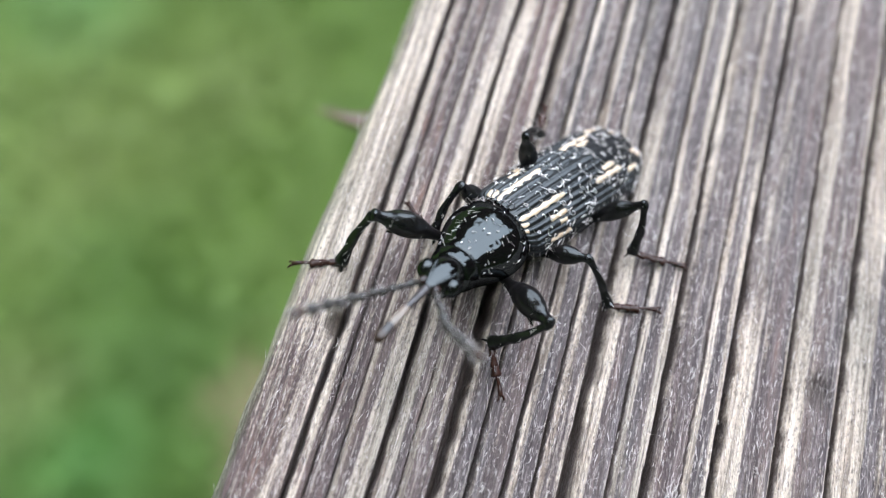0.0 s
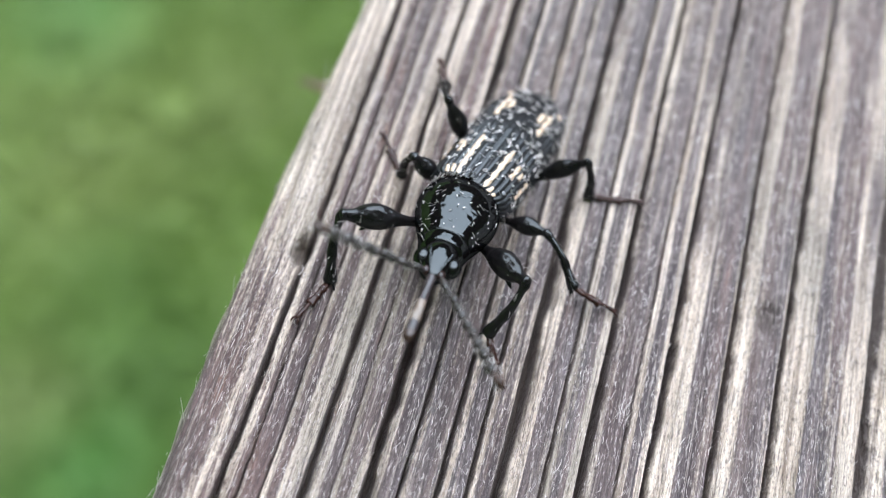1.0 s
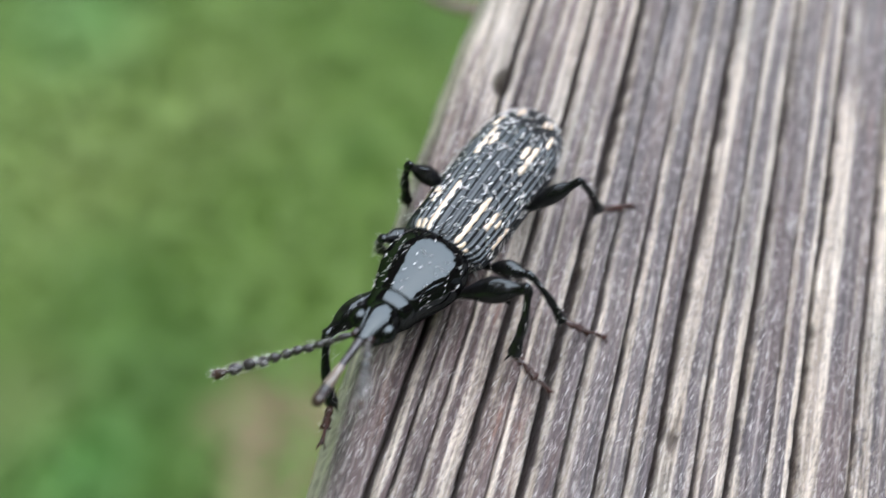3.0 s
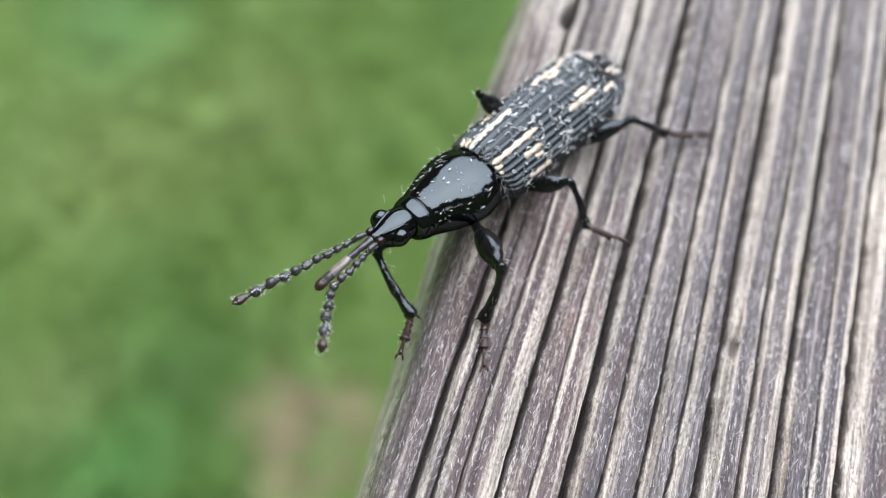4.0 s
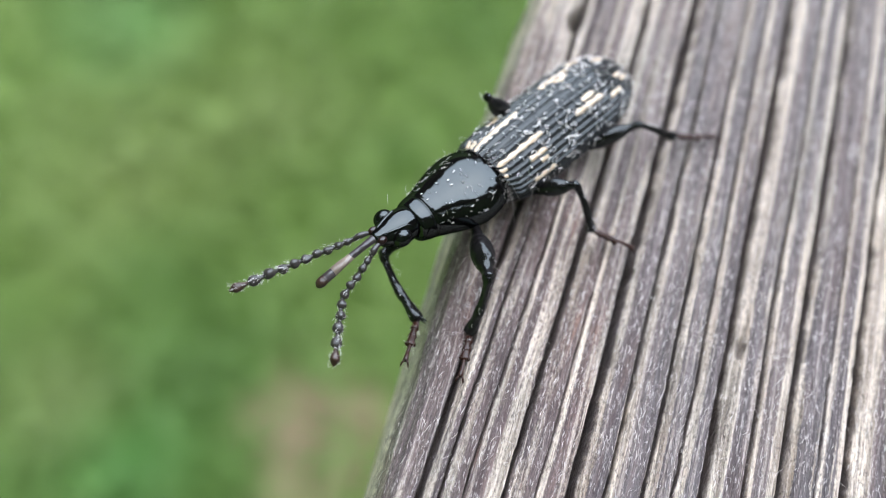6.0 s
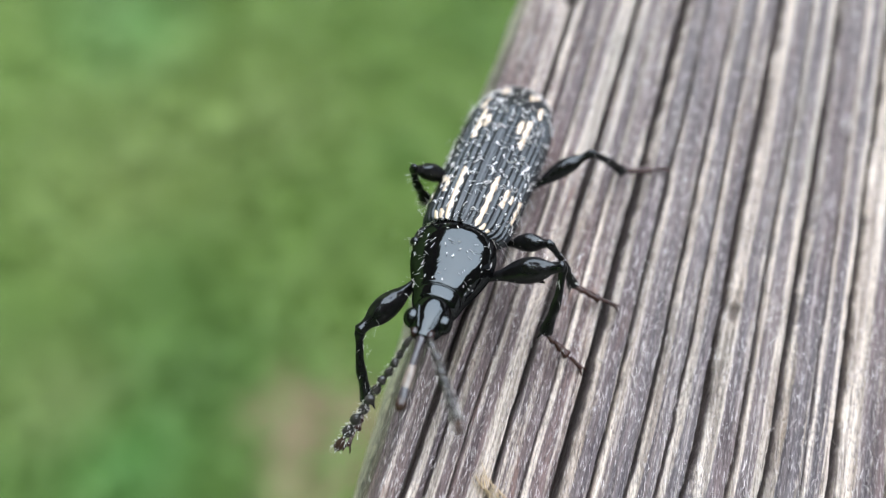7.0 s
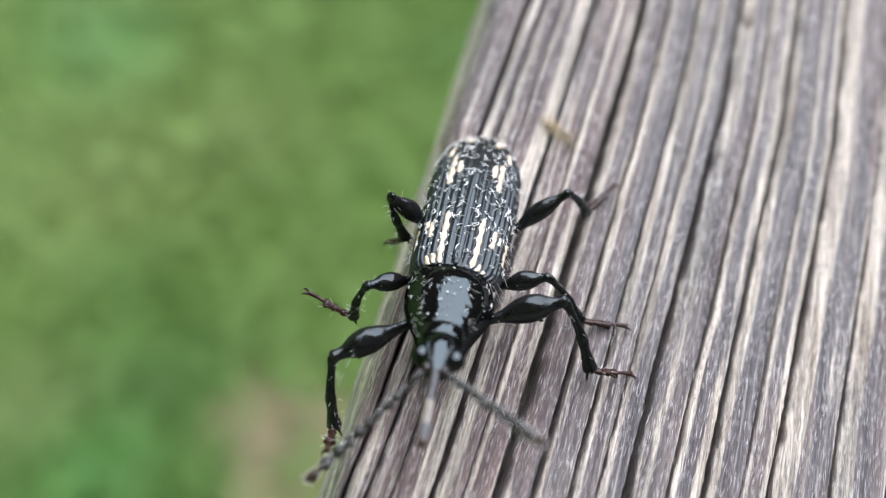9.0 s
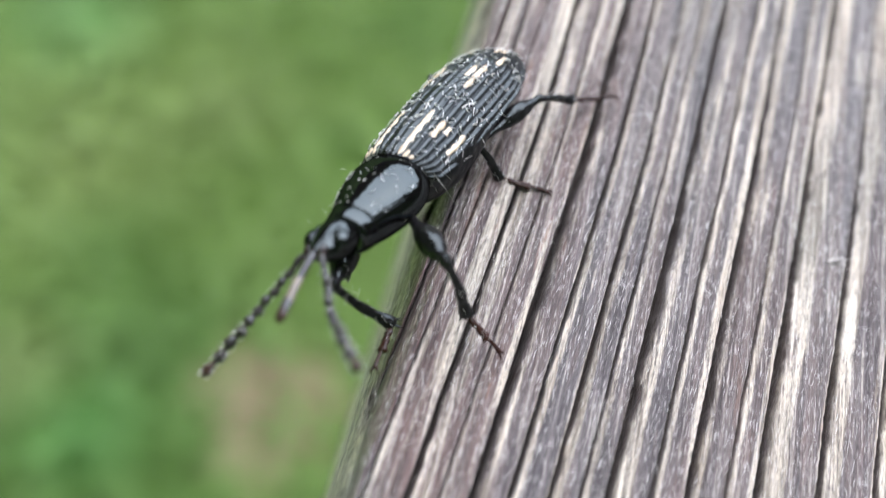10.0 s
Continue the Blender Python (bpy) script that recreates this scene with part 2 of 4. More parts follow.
def tube(bm, stations, sides=14, cap=True, full=1.0):
    """Rings along y: each station is (y, x, z, half width, half height); below 1, full flattens the ring's four sides."""
    rings = []
    for y, x, z, rx, rz in stations:
        ring = []
        for k in range(sides):
            a = 2 * math.pi * k / sides
            s, c = math.sin(a), math.cos(a)
            ring.append(bm.verts.new((x + rx * math.copysign(abs(s) ** full, s), y, z + rz * math.copysign(abs(c) ** full, c))))
        rings.append(ring)
    for a, b in zip(rings, rings[1:]):
        for k in range(sides):
            bm.faces.new((a[k], a[(k + 1) % sides], b[(k + 1) % sides], b[k]))
    if cap:
        bm.faces.new(rings[0])
        bm.faces.new(rings[-1])
    return rings


def eased(stations, steps=6):
    """More stations between the given ones, on a smooth line."""
    s = np.array(stations, float)
    grow = np.linspace(0, len(s) - 1, (len(s) - 1) * steps + 1)
    res = []
    for g in grow:
        i = min(int(g), len(s) - 2)
        f = g - i
        p0, p1, p2, p3 = s[max(i - 1, 0)], s[i], s[i + 1], s[min(i + 2, len(s) - 1)]
        v = 0.5 * (2 * p1 + (p2 - p0) * f + (2 * p0 - 5 * p1 + 4 * p2 - p3) * f**2 + (3 * p1 - p0 - 3 * p2 + p3) * f**3)
        v[3:] = np.maximum(v[3:], 0.004)
        res.append(v)
    return res


def field(rng, nx, ny):
    """A smooth random field over (x, y) with unit cells: a function of two arrays."""
    g = rng.random((nx, ny)) * 2 - 1

    def at(x, y):
        x, y = np.mod(x, nx), np.mod(y, ny)
        i, j = x.astype(int), y.astype(int)
        u, v = x - i, y - j
        u, v = u * u * (3 - 2 * u), v * v * (3 - 2 * v)
        i1, j1 = (i + 1) % nx, (j + 1) % ny
        i, j = i % nx, j % ny
        return (g[i, j] * (1 - u) + g[i1, j] * u) * (1 - v) + (g[i, j1] * (1 - u) + g[i1, j1] * u) * v

    return at


# ---- the timber ----
# Cracks across the board, in mm from its edge: place, width, depth, where the next late wood begins, width of the pale lip before it.
CRACKS = [
    (1.66, 0.20, 0.75, 2.35, 0.30), (2.52, 0.12, 0.45, 3.10, 0.05), (3.42, 0.07, 0.25, 3.52, 0.04), (4.86, 0.22, 0.75, 5.75, 0.75), (6.10, 0.06, 0.22, 6.18, 0.04), (7.22, 0.36, 0.90, 7.98, 0.40), (8.65, 0.16, 0.60, 8.95, 0.08),
    (10.07, 0.20, 0.60, 10.55, 0.10), (11.18, 0.13, 0.45, 11.62, 0.06), (12.18, 0.38, 0.75, 13.20, 0.06), (13.91, 0.12, 0.30, 14.05, 0.06),
    (15.24, 0.26, 0.70, 15.88, 0.42), (16.75, 0.08, 0.25, 16.85, 0.05), (17.81, 0.32, 0.75, 19.00, 0.32), (20.19, 0.24, 0.65, 21.15, 0.10),
    (22.44, 0.28, 0.70, 23.80, 0.15), (26.10, 0.45, 0.40, 27.40, 0.95)]
WIDE, THICK, HALF_LONG = 89.0, 38.0, 800.0


def all_cracks():
    rng = np.random.default_rng(5)
    found, x = list(CRACKS), 29.2
    while x < WIDE - 3:
        w = rng.uniform(0.12, 0.4)
        found.append((x, w, rng.uniform(0.4, 0.8), x + w + rng.uniform(0.3, 0.9), rng.uniform(0.05, 0.35)))
        x += rng.uniform(1.4, 2.9)
    return found


def grain_shift(u, y):
    """How far the grain that lies at u where y is 5 has wandered sideways at y."""
    low = -np.minimum(0.25 + 0.07 * u, 1.4)
    high = np.maximum(0.0, 0.6 - 0.06 * u)
    a = np.clip((5 - y) / 22, 0, 1)
    b = np.maximum((-17 - y) / 14, 0)
    c = np.clip((y - 5) / 13, 0, 1)
    return low * a - 1.0 * np.minimum(b, 2.5) + high * c + 0.10 * np.clip((y - 18) / 18, 0, 3)


def edge_at(y):
    """Where the worn top edge of the board runs; the side bulges out a little below it."""
    return 0.6 + np.interp(y, [-60, -40, -28, -20, -12, -4, 5, 11, 21, 28, 34, 40, 70], [0.65, 0.62, 0.45, 0.30, 0.06, -0.20, -0.42, -0.66, -0.72, -0.58, -0.25, 0.15, 0.4])


def timber_rail():
    rng = np.random.default_rng(11)
    cracks = all_cracks()
    corner = np.r_[np.linspace(0, 0.25, 7)[:-1], np.linspace(0.25, 2.2, 44)[:-1]]
    cols = np.r_[corner, np.arange(2.2, 31.0, 0.045), np.arange(31.0, WIDE - 1.2, 0.3), WIDE - 0.6, WIDE - 0.15, WIDE]
    near = np.arange(-62, 80, 0.26)
    far = np.array([8, 25, 60, 120, 220, 360, 540, HALF_LONG - 62])
    rows = np.r_[-62 - far[::-1], near, near[-1] + far * (HALF_LONG - near[-1]) / far[-1]]
    c, y = np.meshgrid(cols, rows, indexing="ij")
    x = c + edge_at(y) * np.clip(1 - c / 8, 0, 1) ** 2

    wander, ripple, fibre, fine, lump = (field(rng, 64, 512) for _ in range(5))
    u = x.copy()
    for _ in range(6):
        u = x - grain_shift(u, y)
    u = u + 0.05 * wander(u / 1.6, y / 12) + 0.016 * ripple(u / 0.7, y / 3.4) + 0.015 * ripple(u / 0.3 + 9, y / 0.6)

    z, early, dirt_and_shade, warm = (np.zeros_like(u) for _ in range(4))
    places = [k[0] for k in cracks] + [WIDE + 5]
    for (p, w, d, q, _), after, lip in zip(cracks, places[1:], [k[4] for k in cracks[1:]] + [0.1]):
        inside = (u >= p) & (u < after)
        d, w = d * 1.6, w * 1.42
        floor = 0.24 * min(1.0, d / 0.8)
        s = (u - p) / w
        ww = np.clip(0.85 + 0.30 * lump(np.full_like(u, p * 3.1), y / 13) + 0.20 * ripple(np.full_like(u, p * 2.3), y / 0.9) + 0.16 * fine(np.full_like(u, p * 4.7), y / 0.35), 0.22, 1.6)
        s = s / ww
        crack = np.where(s < 0.10, -d * s / 0.10, np.where(s < 0.55, -d, -d + (d - floor) * np.clip((s - 0.55) / 0.45, 0, 1)))
        rise = np.clip((u - p - w * ww) / np.maximum(q - p - w, 0.05), 0, 1)
        bed = -floor * (1 - rise**1.4)
        z = np.where(inside, np.where(s < 1, crack, bed), z)
        fade = np.clip(0.72 + 0.60 * wander(np.full_like(u, p * 7.3), y / 11), 0.15, 1) * (1 - 0.35 * np.clip((-4 - y) / 10, 0, 1))
        q = max(q, p + 0.85 * w + 0.30)
        pale = np.clip((u - p - 0.8 * w * ww) / 0.10, 0, 1) * np.clip((q - u) / 0.10, 0, 1) * fade
        brim = np.clip((u - (after - lip)) / 0.10, 0, 1) * 0.8 * np.clip(0.7 + 0.6 * wander(np.full_like(u, p * 5.1 + 20), y / 7), 0.2, 1)
        early = np.where(inside, np.maximum(pale, brim), early)
        # Paints each crack dark, for its dirt and for the shade within it.
        dirt_and_shade = np.where(inside, np.clip((1.35 - s) / 0.6, 0, 1) * np.clip(s / 0.08, 0, 1) * 0.93, dirt_and_shade)
        top = np.clip((u - q) / 0.2, 0, 1) * np.clip((after - u) / 0.2, 0, 1)
        z = z + np.where(inside, 0.05 * top * np.sin(np.clip((u - q) / max(after - q, 0.1), 0, 1) * math.pi), 0)
    first = u < cracks[0][0]
    early = np.where(first, 0.10 + 0.38 * fibre(u / 0.4, y / 7) + 0.66 * np.clip((y - 20) / 10, 0, 1), early)
    early = early * np.minimum(np.interp(u, [2.6, 4.0, 9.5], [0.58, 0.80, 1.0]) + 0.4 * np.clip((y - 20) / 10, 0, 1), 1)
    early = np.clip(early + 0.07 * np.clip((u - 8) / 8, 0, 1) + 0.40 * np.maximum(fibre(u / 0.20, y / 6) - 0.2, 0) + 0.12 * fine(u / 0.3, y / 2), 0, 1)
    warm = np.clip((8.4 - u) / 1.6, 0, 1) * 0.80 + 0.08 + 0.35 * np.clip(wander(u / 4, y / 30), 0, 1)
    z = z + 0.085 * fibre(u / 0.17, y / 4.5) + 0.045 * fine(u / 0.09, y / 1.6) + 0.05 * lump(u / 2.3, y / 7)
    for hx, hy, rx, ry, deep in ((2.1, 25.7, 0.35, 0.6, 0.9), (21.7, 28.7, 0.45, 0.9, 0.35), (12.9, 11.3, 0.2, 0.5, 0.3)):
        pit = np.exp(-(((x - hx) / rx) ** 2 + ((y - hy) / ry) ** 2) ** 2)
        z, dirt_and_shade = z - deep * pit, np.maximum(dirt_and_shade, 0.7 * pit)
    drop = np.clip(1 - c / 1.9, 0, 1)
    z = z - 1.35 * (1 - np.sqrt(np.maximum(1 - drop**2.2, 0)))
    z = z - 1.2 * np.clip((c - WIDE + 1.2) / 1.2, 0, 1) ** 2

    nx, ny = c.shape
    verts = np.stack([x, y, z], -1).reshape(-1, 3)
    idx = np.arange(nx * ny).reshape(nx, ny)
    faces = np.stack([idx[:-1, :-1], idx[1:, :-1], idx[1:, 1:], idx[:-1, 1:]], -1).reshape(-1, 4).tolist()
    layers = [early.ravel(), dirt_and_shade.ravel(), warm.ravel()]

    # The two sides, the underside and the ends.
    def strip(col, out_x):
        base = verts[idx[col]]
        depth = (-2.2, -3.5, -6.0, -12.0, -24.0, -THICK)
        made = []
        for k, (dz, swell) in enumerate(zip(depth, (0.22, 0.42, 0.58, 0.55, 0.5, 0.4))):
            more = base.copy()
            more[:, 0] = base[:, 0] + out_x * (0.10 * fine(np.full(ny, k * 3.3), rows / 2.0) + swell)
            more[:, 2] = dz
            made.append(more)
        return made

    start = len(verts)
    left, right = strip(0, -1), strip(nx - 1, 1)
    verts = np.concatenate([verts, *left, *right])
    li = np.concatenate([idx[:1], start + np.arange(6 * ny).reshape(6, ny)])
    ri = np.concatenate([idx[-1:], start + 6 * ny + np.arange(6 * ny).reshape(6, ny)])
    for k in range(6):
        faces += np.stack([li[k, :-1], li[k, 1:], li[k + 1, 1:], li[k + 1, :-1]], -1).tolist()
        faces += np.stack([ri[k, 1:], ri[k, :-1], ri[k + 1, :-1], ri[k + 1, 1:]], -1).tolist()
    faces += np.stack([li[6, :-1], li[6, 1:], ri[6, 1:], ri[6, :-1]], -1).tolist()
    for j in (0, ny - 1):
        faces.append([*idx[:, j], *ri[1:, j], *li[:0:-1, j]][:: 1 if j == 0 else -1])
    extra = 12 * ny
    side = np.clip(0.35 + 0.4 * rng.random(extra), 0, 1)
    rail = new("timber_rail")
    tagged(rail, "weathered grey timber rail with cracked, ridged grain and rounded edge", "timber rail")
    rail.matrix_world = pose(0, 0, 0)
    board = mesh_of("board", verts * MM, faces, WOOD, early=np.r_[layers[0], side], dirt_and_shade=np.r_[layers[1], np.zeros(extra)], warm=np.r_[layers[2], np.full(extra, 0.5)])
    board.parent = rail
    for y0 in (-620.0, 620.0):
        bm = bmesh.new()
        top, foot = -THICK - 0.2, GROUND / MM - 60
        bmesh.ops.create_cube(bm, size=1, matrix=Matrix.Translation((WIDE / 2 + 0.5, y0, (top + foot) / 2)) @ Matrix.Diagonal((72, 72, top - foot, 1)))
        bmesh.ops.bevel(bm, geom=bm.edges[:], offset=3, segments=2, affect="EDGES")
        part("post", bm, POST_WOOD, rail, "square grey wooden post", smooth=False)

    def height(px, py):
        i = int(np.clip(np.searchsorted(cols, px - float(edge_at(py)) * max(0, 1 - px / 8) ** 2), 0, nx - 1))
        j = int(np.clip(np.searchsorted(rows, py), 0, ny - 1))
        return float(z[i, j]), float(early[i, j])

    return rail, height


def hair(verts, faces, points, r):
    """A thin three-sided thread through the points."""
    start = len(verts)
    for k, p in enumerate(points):
        w = r * (1 - 0.6 * abs(2 * k / (len(points) - 1) - 1))
        for a in (0.5, 2.6, 4.7):
            verts.append((p[0] + w * math.cos(a), p[1] + 0.3 * w, p[2] + w * math.sin(a)))
    for k in range(len(points) - 1):
        for s in range(3):
            a, b = start + 3 * k + s, start + 3 * k + (s + 1) % 3
            faces.append((a, b, b + 3, a + 3))


def wood_fibres(rail, height):
    """Loose white fibres that stand off the late wood, and some that hang over the edge."""
    rng = random.Random(3)
    verts, faces = [], []
    for _ in range(42000):
        x, y = rng.uniform(0.1, 28.5), rng.uniform(-46, 64)
        z, early = height(x, y)
        if z < -0.3 or (early > 0.5 and rng.random() < 0.6):
            continue
        long, turn = rng.choice((0.16, 0.24, 0.32, 0.46)) * rng.uniform(0.7, 1.4), rng.gauss(0, 0.2 if rng.random() < 0.7 else 0.9)
        bend, lift, pts = rng.gauss(0, 0.5 if rng.random() < 0.6 else 1.8), rng.uniform(0.0, 0.10), []
        for k in range(4):
            f = k / 3
            a = turn + bend * (f - 0.5)
            pts.append((x + math.sin(a) * long * (f - 0.5), y + math.cos(a) * long * (f - 0.5), z + 0.015 + lift * math.sin(f * math.pi * rng.uniform(0.6, 1))))
        hair(verts, faces, pts, rng.choice((0.007, 0.010, 0.013, 0.017)))
    for _ in range(800):
        y = rng.uniform(-46, 64)
        x, z = float(edge_at(y)) + rng.uniform(0.0, 0.25), -rng.uniform(0.5, 2.5)
        long, up, along = rng.uniform(0.15, 0.6) if rng.random() < 0.93 else rng.uniform(0.6, 1.2), rng.uniform(-0.7, 0.7), rng.gauss(0, 1.3)
        pts = [(x - 0.35 * long * f, y + along * long * f * 0.7, z + up * long * f - 0.25 * f * f) for f in (0, 0.35, 0.7, 1.0)]
        hair(verts, faces, pts, rng.uniform(0.006, 0.012))
    ob = mesh_of("wood_fibres", np.array(verts) * MM, faces, FIBRE)
    tagged(ob, "loose whitish fibres raised from the weathered timber", "fibres", kind="stuff")
    return ob


def lawn():
    bm = bmesh.new()
    rings = [0.0, 0.3, 0.6, 1.2, 2.5, 6, 15, 40, 100, 300]
    prev = None
    for r in rings:
        ring = [bm.verts.new((r * math.cos(a * math.pi / 16), r * math.sin(a * math.pi / 16), GROUND)) for a in range(32)] if r else [bm.verts.new((0, 0, GROUND))]
        if prev is not None:
            for a in range(32):
                b = (a + 1) % 32
                bm.faces.new((prev[0], ring[a], ring[b]) if len(prev) == 1 else (prev[a], ring[a], ring[b], prev[b]))
        prev = ring
    ground = part("ground", bm, SOIL, scale=1.0)
    tagged(ground, "mown green lawn with a small bare brown patch", "ground", kind="structure")

    rng = random.Random(8)
    verts, faces = [], []
    for k in range(26000):
        x, y = (rng.gauss(-0.1, 0.15), rng.gauss(0.13, 0.17)) if k < 15000 else (rng.gauss(-0.1, 0.42), rng.gauss(0.15, 0.46))
        bare = math.hypot(x - BARE_SPOT[0], y - BARE_SPOT[1])
        if bare < 0.03 and rng.random() < 0.9:
            continue
        h, w, a = rng.uniform(0.004, 0.010), rng.uniform(0.0012, 0.0024), rng.uniform(0, 6.283)
        lean, b = rng.uniform(1.5, 4.0) * h, rng.uniform(0, 6.283)
        dx, dy = w * math.cos(a), w * math.sin(a)
        s = len(verts)
        for f, k in ((0, 1.0), (0.55, 0.8)):
            px, py, pz = x + lean * math.cos(b) * f * f, y + lean * math.sin(b) * f * f, GROUND - 0.002 + h * f
            verts += [(px - dx * k, py - dy * k, pz), (px + dx * k, py + dy * k, pz)]
        verts.append((x + lean * math.cos(b), y + lean * math.sin(b), GROUND + h * 0.95))
        faces += [(s, s + 1, s + 3, s + 2), (s + 2, s + 3, s + 4)]
    grass = mesh_of("grass", verts, faces, GRASS)
    tagged(grass, "short green lawn grass with paler and darker patches", "grass", kind="stuff")


def skyline(a):
    """The elevation in radians of the tree tops towards the azimuth a: low where the light comes from, high behind to
    stand in for the camera's holder.
    """
    return radians(40 - 33 * math.cos(a - 1.40))


def unseen_trees():
    """A closed ring of ragged trees round the lawn, unseen, added to bound the sky in reflections."""
    rng = random.Random(21)
    bm = bmesh.new()
    n, cols, tops = 360, [], []
    crowns = [(rng.uniform(0, 6.283), rng.uniform(0.04, 0.13), rng.uniform(4, 18)) for _ in range(40)]
    # These and the tall ones are shaped to notch the reflected sky's edge.
    crowns += [(rng.uniform(-1.1, 0.6) % 6.283, rng.uniform(0.02, 0.05), rng.uniform(14, 26)) for _ in range(12)]
    tall = [(a, rng.uniform(0.020, 0.045), rng.uniform(0.6, 1.0) * (2 + 10 * abs(math.cos(a)))) for a in (0.12 + 2.8 * (k + rng.random()) / 16 for k in range(16))]
    for k in range(n):
        a = 2 * math.pi * k / n
        r = 15 + 4 * math.cos(a - 1.40) + math.sin(a * 5)
        away = [(abs((a - c + math.pi) % (2 * math.pi) - math.pi) / w, lift) for c, w, lift in crowns]
        up = min(1.40, skyline(a) * (1 + 0.04 * (max([lift * math.sqrt(1 - d * d) for d, lift in away if d < 1] + [0]) - 4))) + radians(rng.uniform(-1.0, 1.0))
        up += radians(max([lift * (1 - abs(a - c) / w) ** 0.6 for c, w, lift in tall if abs(a - c) < w] + [0]))
        tops.append((a, r, r * math.tan(up)))
        cols.append([bm.verts.new((r * math.cos(a), r * math.sin(a), GROUND + tops[-1][2] * f)) for f in (0, 0.35, 0.7, 1)])
    for p, q in zip(cols, cols[1:] + cols[:1]):
        for i in range(3):
            bm.faces.new((p[i], q[i], q[i + 1], p[i + 1]))
    verts, faces = [], []
    ball = bmesh.new()
    bmesh.ops.create_icosphere(ball, subdivisions=1, radius=1)
    shape, sides = [v.co.copy() for v in ball.verts], [[v.index for v in f.verts] for f in ball.faces]
    ball.free()
    for _ in range(1500):
        a, r, h = rng.choice(tops)
        size, start = rng.uniform(0.03, 0.10) * math.hypot(r, h) * rng.random() + 0.15, len(verts)
        c = Vector((r * math.cos(a), r * math.sin(a), GROUND + h + rng.gauss(0, 0.5) * size + rng.gauss(0, 0.12)))
        verts += [c + size * Vector((v.x * rng.uniform(0.6, 1.4), v.y * rng.uniform(0.6, 1.4), v.z * rng.uniform(0.4, 1.2))) for v in shape]
        faces += [[start + i for i in f] for f in sides]
    made = [bm.verts.new(v) for v in verts]
    for f in faces:
        bm.faces.new([made[i] for i in f])
    tagged(part("backdrop", bm, UNSEEN_TREES, scale=1.0, smooth=False), "unseen dark green trees round the lawn, added for the beetle's reflections", "backdrop", kind="structure")


def splinter(rail):
    """A reddish splinter that sticks out of the board's side."""
    bm = bmesh.new()
    tube(bm, eased(((0, 0.3, 0, 0.9, 0.5), (1.2, 0.1, 0.1, 0.75, 0.4), (2.8, -0.2, 0.0, 0.5, 0.3), (4.2, 0.1, -0.3, 0.25, 0.18), (5.2, 0.2, -0.5, 0.03, 0.03)), 3), 8)
    ob = part("splinter", bm, FOOT_WOOD, rail, "reddish splinter standing out of the side")
    ob.matrix_basis = pose(0.2 * MM, 46.2 * MM, -20 * MM, 8, 10, 96)


def chaff(name, label, points, r, material, count=7):
    """A loose crumb of plant matter lying on the timber: a few bent threads along the points."""
    rng = random.Random(len(label))
    crumb = tagged(new(name), label, "debris")
    base = Vector(points[0])
    crumb.location = base * MM
    for _ in range(count):
        verts, faces = [], []
        o = [rng.gauss(0, 0.16) for _ in range(3)]
        line = [(x + o[0] + rng.gauss(0, 0.10), y + o[1] + rng.gauss(0, 0.10), z + abs(o[2]) * 0.5) for x, y, z in points]
        hair(verts, faces, [tuple(Vector(p) - base) for p in line], r * rng.uniform(0.5, 1.1))
        mesh_of("strand", np.array(verts) * MM, faces, material).parent = crumb


def edge_hair():
    """A single dry hair that stands off the timber's edge."""
    verts, faces = [], []
    hair(verts, faces, [(0.2, 17.35, -1.6), (0.08, 17.6, -0.9), (-0.03, 17.9, -0.2), (-0.15, 18.2, 0.5)], 0.022)
    tagged(mesh_of("dry_hair", np.array(verts) * MM, faces, FIBRE), "single whitish dry hair standing off the timber's edge", "debris")


rail, wood_height = timber_rail()
splinter(rail)
chaff("chaff", "yellowish tuft of plant chaff lying on the timber", [(4.28, 0.72, 0.12), (4.62, 0.40, 0.20), (5.02, 0.14, 0.22), (5.42, 0.0, 0.18), (5.9, -0.15, 0.1)], 0.050, STRAW, 16)
chaff("wood_flake", "whitish flake of wood lying on the timber", [(17.7, -19.9, 0.12), (18.0, -19.7, 0.2), (18.3, -19.6, 0.2), (18.6, -19.4, 0.1)], 0.045, FIBRE)
chaff("fibre_tuft", "pale tangle of fibres lying on the timber", [(16.3, 22.5, 0.1), (16.5, 22.8, 0.2), (16.5, 23.2, 0.15), (16.7, 23.4, 0.1)], 0.02, FIBRE)
wood_fibres(rail, wood_height)
edge_hair()
lawn()
unseen_trees()

# ---- the beetle ----
# Its space: millimetres from the middle of the wing covers' front edge, y ahead, x to its right, z up.
NECK = Vector((0, 0, -1.2))
HIPS = {"front": (0.87, 1.45, -2.05), "middle": (1.20, -1.02, -2.42), "hind": (1.25, -3.65, -2.35)}
BONES = {"front": (3.78, 3.10, 2.20), "middle": (2.75, 2.50, 2.20), "hind": (3.80, 2.50, 2.45)}
RIBS = 9
# Cream streaks of one wing cover: rib counted from the seam, and where they begin and end along it.
STREAKS = [(2, 0.0, 0.29), (3, 0.0, 0.035), (4, 0.0, 0.03), (4, 0.16, 0.25), (5, 0.21, 0.26), (7, 0.12, 0.28), (2, 0.56, 0.66), (3, 0.48, 0.70),
           (4, 0.72, 0.81), (2, 0.83, 0.89), (3, 0.85, 0.94)]


def along(v, pairs):
    return float(np.interp(v, [p[0] for p in pairs], [p[1] for p in pairs]))


